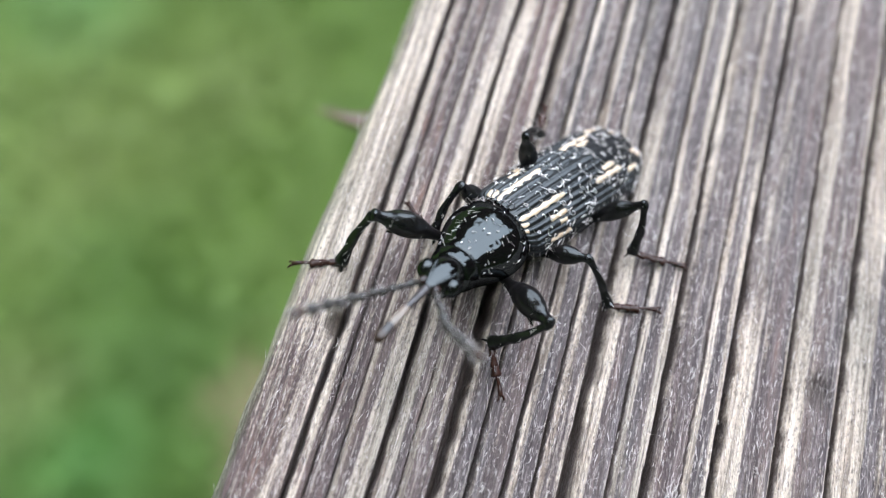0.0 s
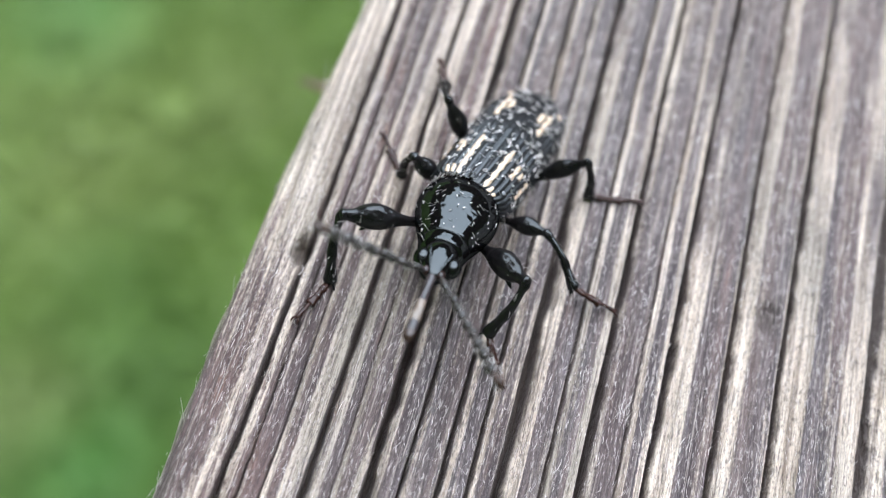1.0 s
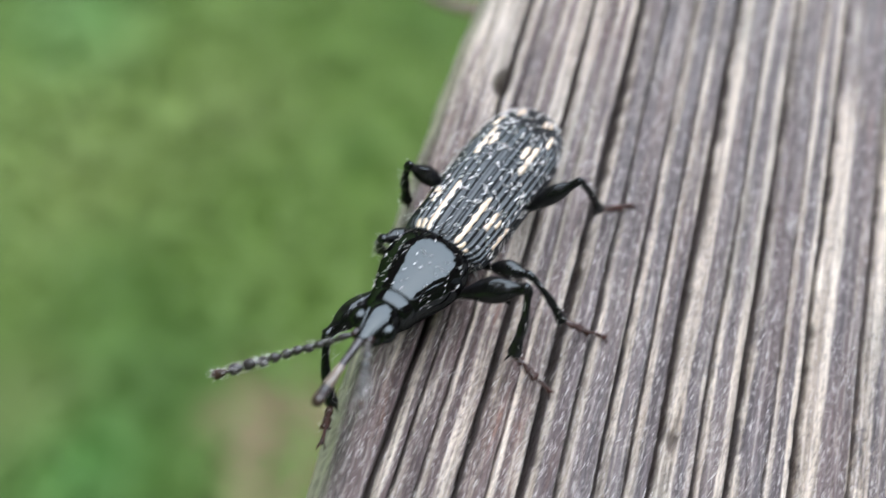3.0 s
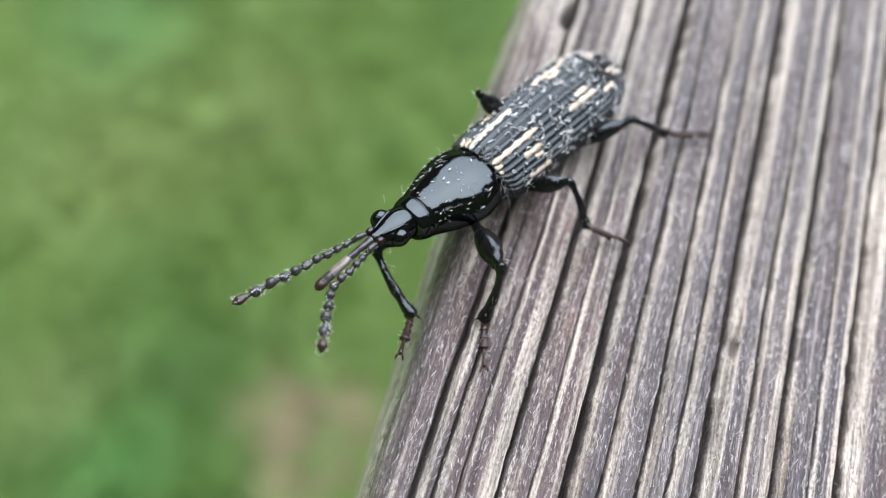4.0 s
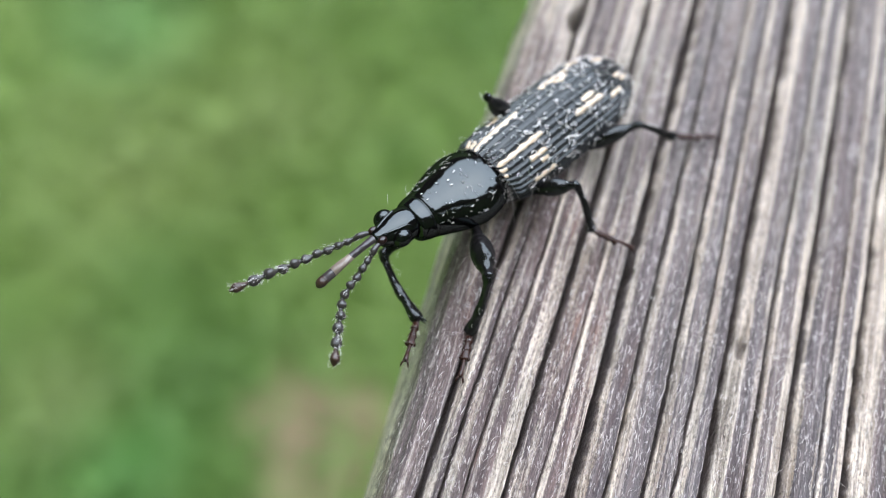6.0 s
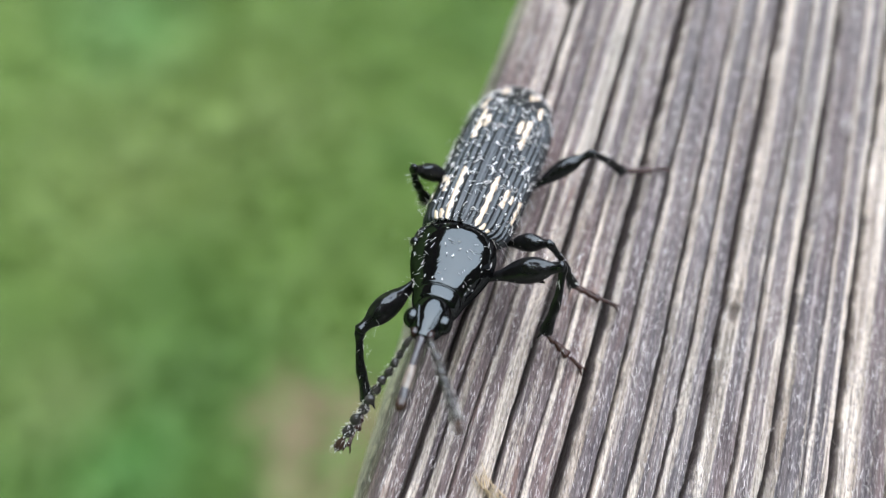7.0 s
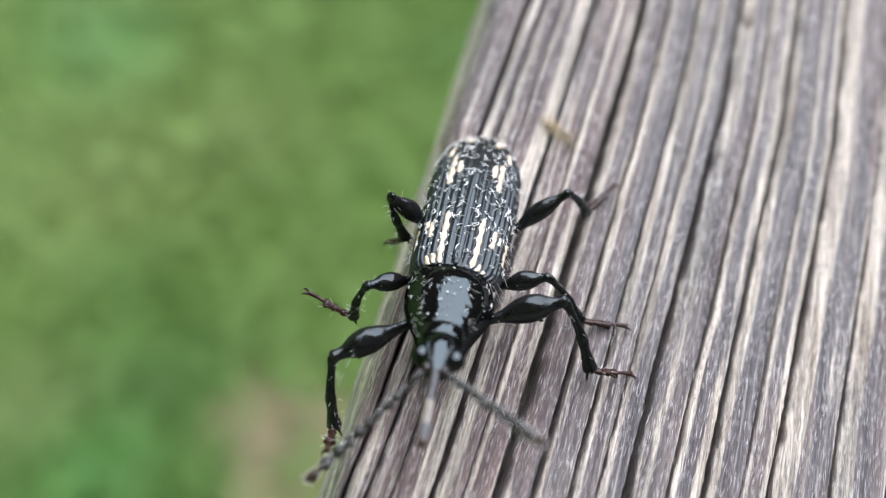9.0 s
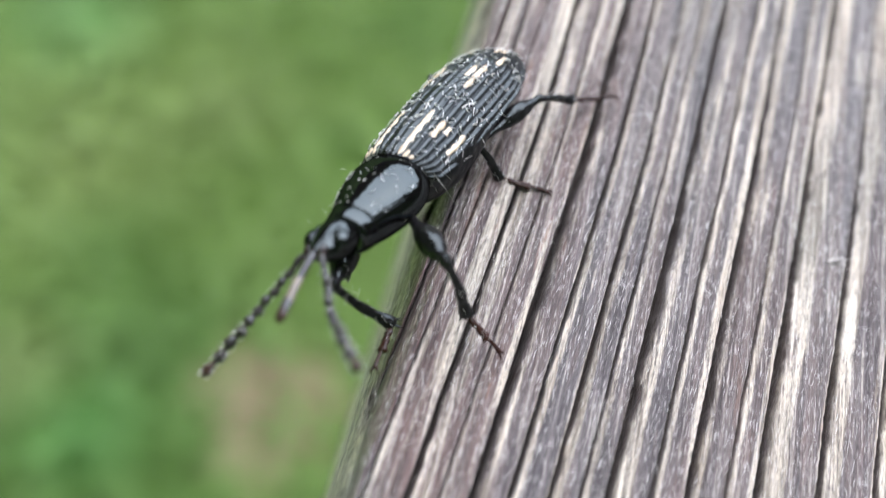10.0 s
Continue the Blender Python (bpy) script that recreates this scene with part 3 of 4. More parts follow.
def wing_frame(v):
    """Half width, top and height of the wing covers at v, from their front edge to the tip."""
    wide = along(v, [(0, 1.50), (0.015, 1.66), (0.05, 1.80), (0.12, 1.86), (0.2, 1.89), (0.35, 1.94), (0.6, 1.97), (0.74, 1.91), (0.84, 1.69), (0.91, 1.39), (0.96, 1.01), (0.985, 0.66), (1, 0.30)])
    top = along(v, [(0, -0.16), (0.04, -0.02), (0.15, 0.08), (0.4, 0.14), (0.6, 0.06), (0.75, -0.12), (0.87, -0.46), (0.95, -0.88), (1, -1.34)])
    tall = along(v, [(0, 1.15), (0.05, 1.62), (0.2, 1.98), (0.5, 2.0), (0.7, 1.82), (0.86, 1.36), (0.95, 0.86), (1, 0.38)])
    return wide, top, tall


def wing_point(side, u, v, off=0.0):
    wide, top, tall = wing_frame(v)
    a = u * radians(92)
    x = (wide + off) * math.sin(a) ** 0.92 if a > 0 else 0.0
    z = top - tall * (1 - math.cos(a)) * 0.95 + off * math.cos(a)
    return Vector((side * (x + 0.012), 0.12 - 9.40 * v, z))


def wing_cover(side, parent):
    nu, nv = 100, 130
    rng = random.Random(4 + side)
    verts, faces, mark = [], [], []
    streaks = [(k, a + rng.uniform(-0.012, 0.012) * (a > 0), b + rng.uniform(-0.015, 0.015)) for k, a, b in STREAKS]
    for j in range(nv + 1):
        v = j / nv
        for i in range(nu + 1):
            u = i / nu
            rib = u * RIBS + 0.5
            groove = abs(math.sin(math.pi * rib)) ** 0.60
            pit = 0.5 + 0.5 * math.sin(v * 150 + 2.1 * int(rib + 0.5))
            off = -0.13 * (1 - groove) * min(1, 0.35 + 9 * u) * (0.82 + 0.26 * pit) * min(1, v * 20 + 0.3)
            verts.append(wing_point(side, u, v, off) * MM)
            m = 0.0
            for k, a, b in streaks:
                if int(rib) == k and a <= v <= b:
                    f = (v - a) / max(b - a, 0.01)
                    full = min(1.0, 3.2 * math.sqrt(max(f * (1 - f), 0)) + 0.12) * (0.82 + 0.16 * math.sin(v * 95 + 3 * k + side))
                    m = max(m, min(1.0, (full - abs(2 * (rib - k) - 1)) * 3.0 + 0.15))
            mark.append(max(0.0, m))
    for j in range(nv):
        for i in range(nu):
            a = j * (nu + 1) + i
            f = (a, a + 1, a + nu + 2, a + nu + 1)
            faces.append(f if side < 0 else f[::-1])
    ob = mesh_of("wing_cover", verts, faces, WING, mark=mark)
    ob.parent = parent
    tagged(ob, "ribbed black wing cover with cream streaks")


def lint(parent):
    """Pale fibres caught on the wing covers and the front body."""
    rng = random.Random(15)
    verts, faces = [], []
    for _ in range(430):
        side, u, v = rng.choice((-1, 1)), 0.02 + 0.85 * rng.random() ** 1.2, 0.03 + 0.94 * rng.random() ** 0.8
        a, long, bend = rng.uniform(0, 6.28), rng.uniform(0.14, 0.46), rng.gauss(0, 1.4)
        pts = []
        for k in range(4):
            f = k / 3 - 0.5
            t = a + bend * f
            q = wing_point(side, min(0.99, max(0.0, u + math.cos(t) * long * f / 3.0)), min(1, max(0, v + math.sin(t) * long * f / 9.0)), 0.03 + 0.05 * rng.random())
            pts.append(tuple(q))
        hair(verts, faces, pts, rng.choice((0.016, 0.024, 0.032, 0.042)))
    for _ in range(60):
        side, v = rng.choice((-1, 1)), rng.uniform(0.05, 0.9)
        c = wing_point(side, rng.uniform(0.8, 1.0), v, 0.02)
        d = Vector((side * rng.uniform(0.1, 0.4), rng.uniform(-0.5, 0.5), rng.uniform(-0.1, 0.3)))
        hair(verts, faces, [tuple(c + d * f + Vector((0, 0, -0.15 * f * f))) for f in (0, 0.4, 0.7, 1)], 0.012)
    ob = mesh_of("lint", np.array(verts) * MM, faces, LINT)
    ob.parent = parent
    tagged(ob, "pale wood fibres caught on the wing covers", kind="stuff")


def front_body(parent):
    """Pear-shaped front body; its origin is the joint with the wing covers."""
    def at(*rows):
        return [(y, 0, z - NECK.z, rx, rz) for y, z, rx, rz in rows]

    bm = bmesh.new()
    tube(bm, eased(at((-0.18, -1.37, 1.13, 0.92), (-0.09, -1.38, 1.32, 1.00), (0.04, -1.38, 1.43, 1.08), (0.28, -1.38, 1.55, 1.17), (0.70, -1.38, 1.67, 1.26), (1.15, -1.39, 1.72, 1.28),
                      (1.70, -1.39, 1.66, 1.25), (2.25, -1.37, 1.50, 1.19), (2.80, -1.34, 1.29, 1.11), (3.25, -1.30, 1.12, 1.03), (3.46, -1.29, 1.05, 0.98), (3.54, -1.29, 1.00, 0.935),
                      (3.64, -1.28, 1.02, 0.96), (3.90, -1.24, 0.96, 0.92), (4.12, -1.20, 0.87, 0.86), (4.22, -1.17, 0.72, 0.72)), 5), 64)
    body = part("front_body", bm, SHELL, parent, "polished black pear-shaped front body")
    body.location = NECK * MM

    bm = bmesh.new()
    tube(bm, eased(at((-0.42, -1.32, 1.25, 0.92), (-0.30, -1.31, 1.36, 1.01), (-0.16, -1.30, 1.40, 1.06), (-0.06, -1.29, 1.34, 1.03)), 4), 48)
    part("collar", bm, COLLAR, body, "thin red-brown collar behind the front body")

    bm = bmesh.new()
    tube(bm, eased(at((4.00, -1.10, 0.58, 0.60), (4.25, -1.05, 0.68, 0.72), (4.65, -1.00, 0.72, 0.73), (5.10, -0.97, 0.70, 0.68), (5.45, -0.91, 0.60, 0.57),
                      (5.76, -0.82, 0.46, 0.42), (5.98, -0.74, 0.31, 0.29), (6.06, -0.70, 0.20, 0.20)), 5), 32)
    part("head", bm, SHELL, body, "glossy black narrow head")
    for side in (-1, 1):
        bm = bmesh.new()
        bmesh.ops.create_uvsphere(bm, u_segments=22, v_segments=14, radius=1, matrix=Matrix.Translation((side * 0.60, 5.08, 0.42)) @ Matrix.Diagonal((0.34, 0.42, 0.39, 1)))
        part("eye", bm, SHELL, body, "round black eye")
        bm = bmesh.new()
        bmesh.ops.create_uvsphere(bm, u_segments=14, v_segments=10, radius=1, matrix=Matrix.Translation((side * 0.29, 5.86, 0.58)) @ Matrix.Diagonal((0.17, 0.23, 0.17, 1)))
        part("feeler_socket", bm, COLLAR, body)
        bm = bmesh.new()
        tube(bm, eased([(4.72, side * 0.44, 0.83, 0.04, 0.03), (5.05, side * 0.38, 0.81, 0.06, 0.04), (5.45, side * 0.28, 0.78, 0.06, 0.05), (5.74, side * 0.20, 0.74, 0.04, 0.04)], 4), 10)
        part("brow_ridge", bm, SHELL, body)

    bm = bmesh.new()
    tube(bm, eased(((5.88, 0, 0.56, 0.18, 0.16), (6.2, 0, 0.53, 0.17, 0.15), (6.8, 0, 0.42, 0.15, 0.13), (7.5, 0, 0.27, 0.16, 0.13), (8.05, 0, 0.11, 0.20, 0.15), (8.55, 0, -0.03, 0.21, 0.15)), 6), 18)
    part("snout", bm, SNOUT, body, "slender brown-grey snout")
    bm = bmesh.new()
    tube(bm, eased(((7.10, 0, 0.355, 0.145, 0.120), (7.30, 0, 0.31, 0.168, 0.138), (7.60, 0, 0.245, 0.178, 0.144), (8.00, 0, 0.13, 0.210, 0.160), (8.14, 0, 0.085, 0.190, 0.140)), 4), 18)
    part("snout_band", bm, BAND, body, "paler beige band before the snout's end")
    bm = bmesh.new()
    tube(bm, eased(((8.48, 0, -0.01, 0.212, 0.152), (8.66, 0, -0.07, 0.225, 0.155), (8.82, 0, -0.12, 0.16, 0.12), (8.90, 0, -0.15, 0.03, 0.03)), 4), 14)
    part("jaw_tip", bm, TIP, body, "dark rust-brown jaws at the snout's end")

    rng = random.Random(6)
    verts, faces = [], []
    for _ in range(84):
        y, a = rng.uniform(0.2, 3.4), rng.gauss(0, 0.35) if rng.random() < 0.3 else rng.choice((-1, 1)) * rng.uniform(0.45, 1.5)
        rx, rz = (along(y, [(0.04, 1.44), (0.28, 1.55), (0.7, 1.67), (1.15, 1.72), (1.7, 1.66), (2.25, 1.50), (2.8, 1.29), (3.46, 1.05)]),
                  along(y, [(0.04, 1.16), (0.28, 1.24), (0.7, 1.29), (1.15, 1.29), (1.7, 1.26), (2.25, 1.20), (2.8, 1.11), (3.46, 0.98)]))
        zc = along(y, [(0.04, -1.36), (1.7, -1.38), (3.46, -1.29)]) - NECK.z
        t, long = rng.uniform(0, 6.28), rng.uniform(0.06, 0.17) if abs(a) < 0.45 else rng.uniform(0.1, 0.34)
        pts = []
        for f in (-0.5, 0, 0.5):
            b = a + math.cos(t) * long * f / 1.3
            pts.append(((rx + 0.015) * math.sin(b), y + math.sin(t) * long * f, zc + (rz + 0.02) * math.cos(b)))
        hair(verts, faces, pts, rng.uniform(0.018, 0.032) if abs(a) < 0.45 else rng.uniform(0.008, 0.015))
    for side, y, z, long in ((1, 2.9, 0.55, 0.55), (1, 1.2, 1.0, 0.5), (-1, 0.1, 0.9, 1.5), (-1, 0.0, 0.7, 2.0), (1, 4.7, 0.9, 0.6), (-1, 0.1, 0.4, 1.2), (1, 3.7, 0.6, 0.7)):
        root = Vector((side * (0.75 if y > 2 else 1.2), y, z))
        way = Vector((side * 0.5, rng.uniform(-0.8, 0.3), 0.35 if y > 0.5 else -0.75)) * long
        bend = Vector((0.1 * side, rng.uniform(-0.3, 0.3), -0.25)) * long
        hair(verts, faces, [tuple(root + way * f + bend * f * f) for f in (0, 0.2, 0.4, 0.6, 0.8, 1)], 0.011)
    for _ in range(110):
        a = rng.uniform(-2.0, 2.0)
        x, y, z = 1.42 * math.sin(a), rng.uniform(-0.05, 0.2), 1.13 * math.cos(a) - 0.16
        d, t = Vector((math.sin(a), 0, math.cos(a))), rng.gauss(0, 0.9)
        end = Vector((math.cos(a), 0, -math.sin(a))) * math.sin(t) * 0.4 + Vector((0, -0.35 * math.cos(t), 0)) + d * rng.uniform(0.02, 0.22)
        hair(verts, faces, [tuple(Vector((x, y, z)) + d * 0.03 * min(1, 8 * f) + end * f * rng.uniform(0.8, 1.2)) for f in (0, 0.35, 0.7, 1)], rng.uniform(0.006, 0.013))
    specks = mesh_of("lint", np.array(verts) * MM, faces, LINT)
    specks.parent = body
    tagged(specks, "white specks of lint on the polished front body", kind="stuff")
    return body


def bristles(parent, long, r, count, seed, short=1.0):
    """Pale hairs and caught fibres on a piece of a leg."""
    rng = random.Random(seed)
    verts, faces = [], []
    for _ in range(count):
        a, y = rng.uniform(0, 6.283), long * rng.uniform(0.15, 1.0)
        out = Vector((math.sin(a), rng.uniform(-0.2, 1.2), math.cos(a))).normalized() * rng.uniform(0.10, 0.34) * short
        bend = Vector((rng.gauss(0, 0.05), rng.gauss(0, 0.08), rng.gauss(0, 0.05)))
        root = Vector((0.9 * r * math.sin(a), y, 0.9 * r * math.cos(a)))
        hair(verts, faces, [tuple(root + out * f + bend * f * f) for f in (0, 0.35, 0.7, 1)], rng.uniform(0.006, 0.011))
    ob = mesh_of("bristles", np.array(verts) * MM, faces, LINT)
    ob.parent = parent
    tagged(ob, "fine pale hairs and dust", kind="stuff")


def thigh(parent, pair):
    long = BONES[pair][0]
    r = {"front": 0.58, "middle": 0.42, "hind": 0.40}[pair]
    bm = bmesh.new()
    tube(bm, eased([(long * f, 0, z, r * a, r * b) for f, z, a, b in
                    ((-0.05, 0, 0.40, 0.40), (0.04, 0, 0.46, 0.44), (0.18, 0.0, 0.34, 0.34), (0.34, 0.02, 0.42, 0.44), (0.50, 0.05, 0.74, 0.84), (0.64, 0.07, 0.86, 1.02), (0.77, 0.05, 0.74, 0.86),
                     (0.87, 0.02, 0.46, 0.52), (0.94, 0.0, 0.40, 0.42), (1.0, 0.0, 0.44, 0.44), (1.03, 0, 0.24, 0.26))], 5), 18)
    if pair == "front":
        tube(bm, eased([(long * 0.66, 0, -0.30, 0.18, 0.20), (long * 0.71, 0, -0.60, 0.12, 0.14), (long * 0.75, 0, -0.80, 0.03, 0.03)], 2), 8)
    ob = part("thigh", bm, LEG, parent, "swollen glossy black thigh")
    bristles(ob, long, 0.6 * r, 26, pair + "thigh")
    return ob


def shin(parent, pair):
    long = BONES[pair][1]
    r = {"front": 0.195, "middle": 0.170, "hind": 0.175}[pair]
    bm = bmesh.new()
    tube(bm, eased([(long * f, 0, z, r * a, r * a * 1.1) for f, z, a in
                    ((-0.03, 0, 0.7), (0.04, 0, 1.05), (0.15, 0.05, 0.74), (0.40, 0.11, 0.80), (0.58, 0.10, 1.02), (0.72, 0.05, 0.92), (0.88, 0.0, 1.22), (0.98, -0.02, 1.38), (1.03, -0.02, 0.7))], 5), 14)
    for s in (-1, 1):
        tube(bm, eased([(long * 0.97, s * r * 0.7, -r * 0.6, 0.07, 0.07), (long * 1.05, s * r * 0.9, -r * 1.2, 0.05, 0.05), (long * 1.10, s * r, -r * 1.5, 0.01, 0.01)], 2), 6)
    ob = part("shin", bm, LEG, parent)
    bristles(ob, long, r, 30, pair + "shin")
    return ob


def foot(parent, pair):
    long = BONES[pair][2]
    bm = bmesh.new()
    y = 0.0
    for f, r in ((0.24, 0.16), (0.17, 0.17), (0.18, 0.21)):
        seg = long * f
        tube(bm, eased([(y - 0.02, 0, 0, r * 0.75, r * 0.6), (y + seg * 0.4, 0, 0, r * 0.8, r * 0.6), (y + seg * 0.85, 0, -0.01, r * 1.15, r * 0.75), (y + seg * 1.03, 0, -0.02, r * 0.7, r * 0.45)], 3), 10)
        y += seg
    tube(bm, eased([(y - 0.05, 0, 0.02, 0.06, 0.06), (y + 0.15 * long, 0, 0.07, 0.075, 0.075), (y + 0.33 * long, 0, 0.06, 0.105, 0.095), (y + 0.36 * long, 0, 0.04, 0.05, 0.05)], 3), 10)
    y += 0.33 * long
    for s in (-1, 1):
        tube(bm, eased([(y, s * 0.04, 0.04, 0.06, 0.06), (y + 0.13, s * 0.12, 0.06, 0.05, 0.05), (y + 0.24, s * 0.15, -0.02, 0.03, 0.03), (y + 0.27, s * 0.15, -0.09, 0.006, 0.006)], 3), 6)
    ob = part("foot", bm, FOOT, parent, "red-brown jointed foot with two claws")
    bristles(ob, long * 0.75, 0.14, 22, pair + "foot")
    return ob


FEELER_LONG = {"right": 5.95, "left": 5.4}
FEELER_SPLIT = 0.498


def feeler(parent, long):
    """A stalk and ten knobbly beads, in an inner and an outer half that bend at the joint between them."""
    sizes = [1.5, 0.75, 0.8, 0.85, 0.85, 0.9, 0.9, 0.95, 1.15, 1.2, 1.5]
    unit, halves, y, ob = long / sum(sizes), [], 0.0, None
    for k, s in enumerate(sizes):
        if k in (0, 6):
            y, ob = 0.0, None
        seg, last = unit * s, k == 10
        r = 0.118 + 0.0080 * k if not last else 0.165
        z, x = 0.030 * (-1) ** k, 0.016 * (-1) ** (k // 2)
        rows = [(y - 0.06, 0, 0, 0.085, 0.085), (y + seg * 0.14, 0, 0, 0.088, 0.088), (y + seg * 0.36, x, z, r * 0.98, r * 0.94), (y + seg * 0.66, x, z, r * 1.20, r * 1.14),
                (y + seg * 0.86, x * 0.5, z * 0.5, r * (1.0 if not last else 0.62), r * (0.95 if not last else 0.6)), (y + seg * 0.99, 0, 0, 0.09 if not last else 0.03, 0.09 if not last else 0.03)]
        bm = bmesh.new()
        tube(bm, eased(rows, 4), 14)
        y += seg
        if ob is None:
            ob = part("feeler" if k == 0 else "feeler_end", bm, FEELER, parent, "beaded grey-black feeler" if k == 0 else "thicker beaded outer half of a feeler")
            halves.append(ob)
        elif not last:
            part("bead", bm, FEELER, ob)
        else:
            part("feeler_tip", bm, TIP, ob, "pointed rust-brown end bead")
    bristles(halves[0], long * FEELER_SPLIT, 0.13, 90, "feeler%s" % long, 0.45)
    bristles(halves[1], long * (1 - FEELER_SPLIT), 0.16, 230, "feeler_end%s" % long, 0.5)
    return tuple(halves)


def beetle():
    bug = tagged(new("beetle"), "black snouted beetle with cream-streaked ribbed wing covers walking on timber", "beetle")
    for side in (-1, 1):
        wing_cover(side, bug)
    bm = bmesh.new()
    tube(bm, eased(((0.35, 0, -1.55, 0.95, 0.88), (-0.3, 0, -1.70, 1.48, 1.22), (-1.5, 0, -1.82, 1.90, 1.32), (-3.2, 0, -1.80, 1.93, 1.28), (-4.6, 0, -1.62, 1.84, 1.20), (-6.6, 0, -1.45, 1.64, 1.0), (-8.0, 0, -1.55, 1.02, 0.62), (-8.75, 0, -1.65, 0.3, 0.2)), 5), 28)
    part("belly", bm, LEG, bug, "black rounded belly")
    bm = bmesh.new()
    bmesh.ops.create_uvsphere(bm, u_segments=12, v_segments=8, radius=1, matrix=Matrix.Translation((0, -0.05, -0.10)) @ Matrix.Diagonal((0.14, 0.2, 0.08, 1)))
    part("shoulder_plate", bm, LEG, bug)
    lint(bug)
    moving = {"front_body": front_body(bug)}
    for side in ("right", "left"):
        moving[side, "feeler"] = feeler(bug, FEELER_LONG[side])
        for pair in BONES:
            moving[side, pair] = (thigh(bug, pair), shin(bug, pair), foot(bug, pair))
    return bug, moving


bug, moving = beetle()

# ---- what moves ----
# Joints of the beetle over the timber: seconds and millimetres; turns in degrees.
BODY_AT = [(0, 7.4, 31.38, 2.9), (0.5, 8.23, 30.98, 2.95), (1, 8.01, 29.77, 2.93), (1.5, 7.28, 27.39, 3.13), (2, 4.95, 25.36, 2.95), (2.5, 1.99, 19.82, 3.05), (3, 1.58, 15.54, 3.11), (3.2, 1.1, 15.17, 3.09), (4.3, 0.17, 14.41, 3.39), (4.5, 0.17, 14.41, 3.39), (5, 0.19, 14.37, 3.39), (6.3, 0.19, 14.37, 3.39), (6.5, 0.01, 12.8, 3.28), (7, 0.54, 9.62, 3.19), (7.5, 1.51, 3.38, 3.23), (8, 1.74, 0.52, 3.07), (8.5, 1.6, -2.15, 3.09), (9, 2.43, -9.77, 2.98), (9.5, 1, -17.69, 3), (10, -1.52, -23.75, 3.16)]
BODY_TURN = [(0, 146.7, 16.8, 5), (0.5, 162.3, 22, 0.6), (1, 163.9, 20, 3), (1.5, 167.3, 17.7, 0.7), (2, 151.1, 9.7, 5.6), (2.5, 156.1, 10, 8.6), (3,
    163.3, 6.5, 7.3), (3.2, 161, 4.8, 10.2), (4.3, 152.3, 2.3, 9), (4.5, 152.3, 2.3, 9), (5, 152.3, 2.4, 8.9), (6.3, 152.3, 2.4, 8.9), (6.5, 159.5,
    2.8, 11), (7, 175.9, 7, 9.8), (7.5, 181.3, 7.1, 3.3), (8, 182.4, 8.2, 5.1), (8.5, 179.2, 7.5, 6.4), (9, 183.2, 13.1, 7.4), (9.5, 169.2, 4.6, 7.2),
    (10, 163.7, 5.5, 38.4)]
NECK_TURN = [(0, 9.32, 7.25), (0.5, 11.4, 0.3), (1, 11.72, 4.27), (1.5, -1.33, -5.23), (2, -2.07, -1.71), (2.5, -1.6, 4.3), (3, 0.2, 5.8),
    (3.2, 1.75, 9.27), (4.3, -5.6, -0.9), (4.5, -5.6, -0.9), (5, -5.6, -0.9), (6.3, -4.31, 1.51), (6.5, 1.47, -0.69), (7, 4.4, 6.3), (7.5, 1.2, 6.3),
    (8, -3.32, 9.66), (8.5, 2.3, 11.32), (9, 2.1, 9.4), (9.5, -4.24, 6.01), (10, 6.55, 3.64)]
RIGHT_FRONT_KNEE = [(0, 2.38, 29.3, 2.87), (0.5, 3.92, 27.02, 2.33), (1, 3.49, 26.57, 2.52), (1.5, 2.73, 25.62, 3.23), (2, 0.03, 22.81, 1.63), (2.5,
    -1.15, 15.2, 1.83), (3, -1.52, 10.91, 0.66), (3.2, -2.13, 10.67, 1.55), (4.3, -2.67, 10.21, 0.14), (4.5, -2.67, 10.21, 0.14), (5, -2.66, 10.17,
    0.14), (6.3, -2.66, 10.17, 0.14), (6.5, -2.66, 8.26, 1.78), (7, -1.9, 4.62, 0.81), (7.5, -1.39, -1.36, 0.75), (8, -1.48, -3.76, 2.65), (8.5,
    -1.06, -7.07, 0.71), (9, -0.77, -14.36, 1.1), (9.5, -1.31, -22.43, 2.19), (10, -1.64, -29.21, 1.86)]
RIGHT_FRONT_ANKLE = [(0, 1.51, 28.14, 0.14), (0.5, 3.6, 24.52, 0.52), (1, 3.65, 24.69, 0.08), (1.5, 2.22, 23.56, 0.96), (2, 0.06, 22.32, -1.43), (2.5,
    -0.11, 13.81, -0.74), (3, -0.6, 9.07, -1.65), (3.2, -1.23, 10.04, -1.34), (4.3, -0.48, 8.08, -0.35), (4.5, -0.48, 8.08, -0.35), (5, -0.46, 8.04,
    -0.35), (6.3, -0.46, 8.04, -0.35), (6.5, -0.41, 7.91, -0.33), (7, -0.8, 2.68, -1.32), (7.5, -0.15, -4.17, 0.39), (8, -0.13, -4.51, -0.04), (8.5,
    0.03, -9.93, 0.3), (9, 0.04, -16, -1.4), (9.5, 0.87, -23.09, 0.09), (10, 0.81, -29.11, -0)]
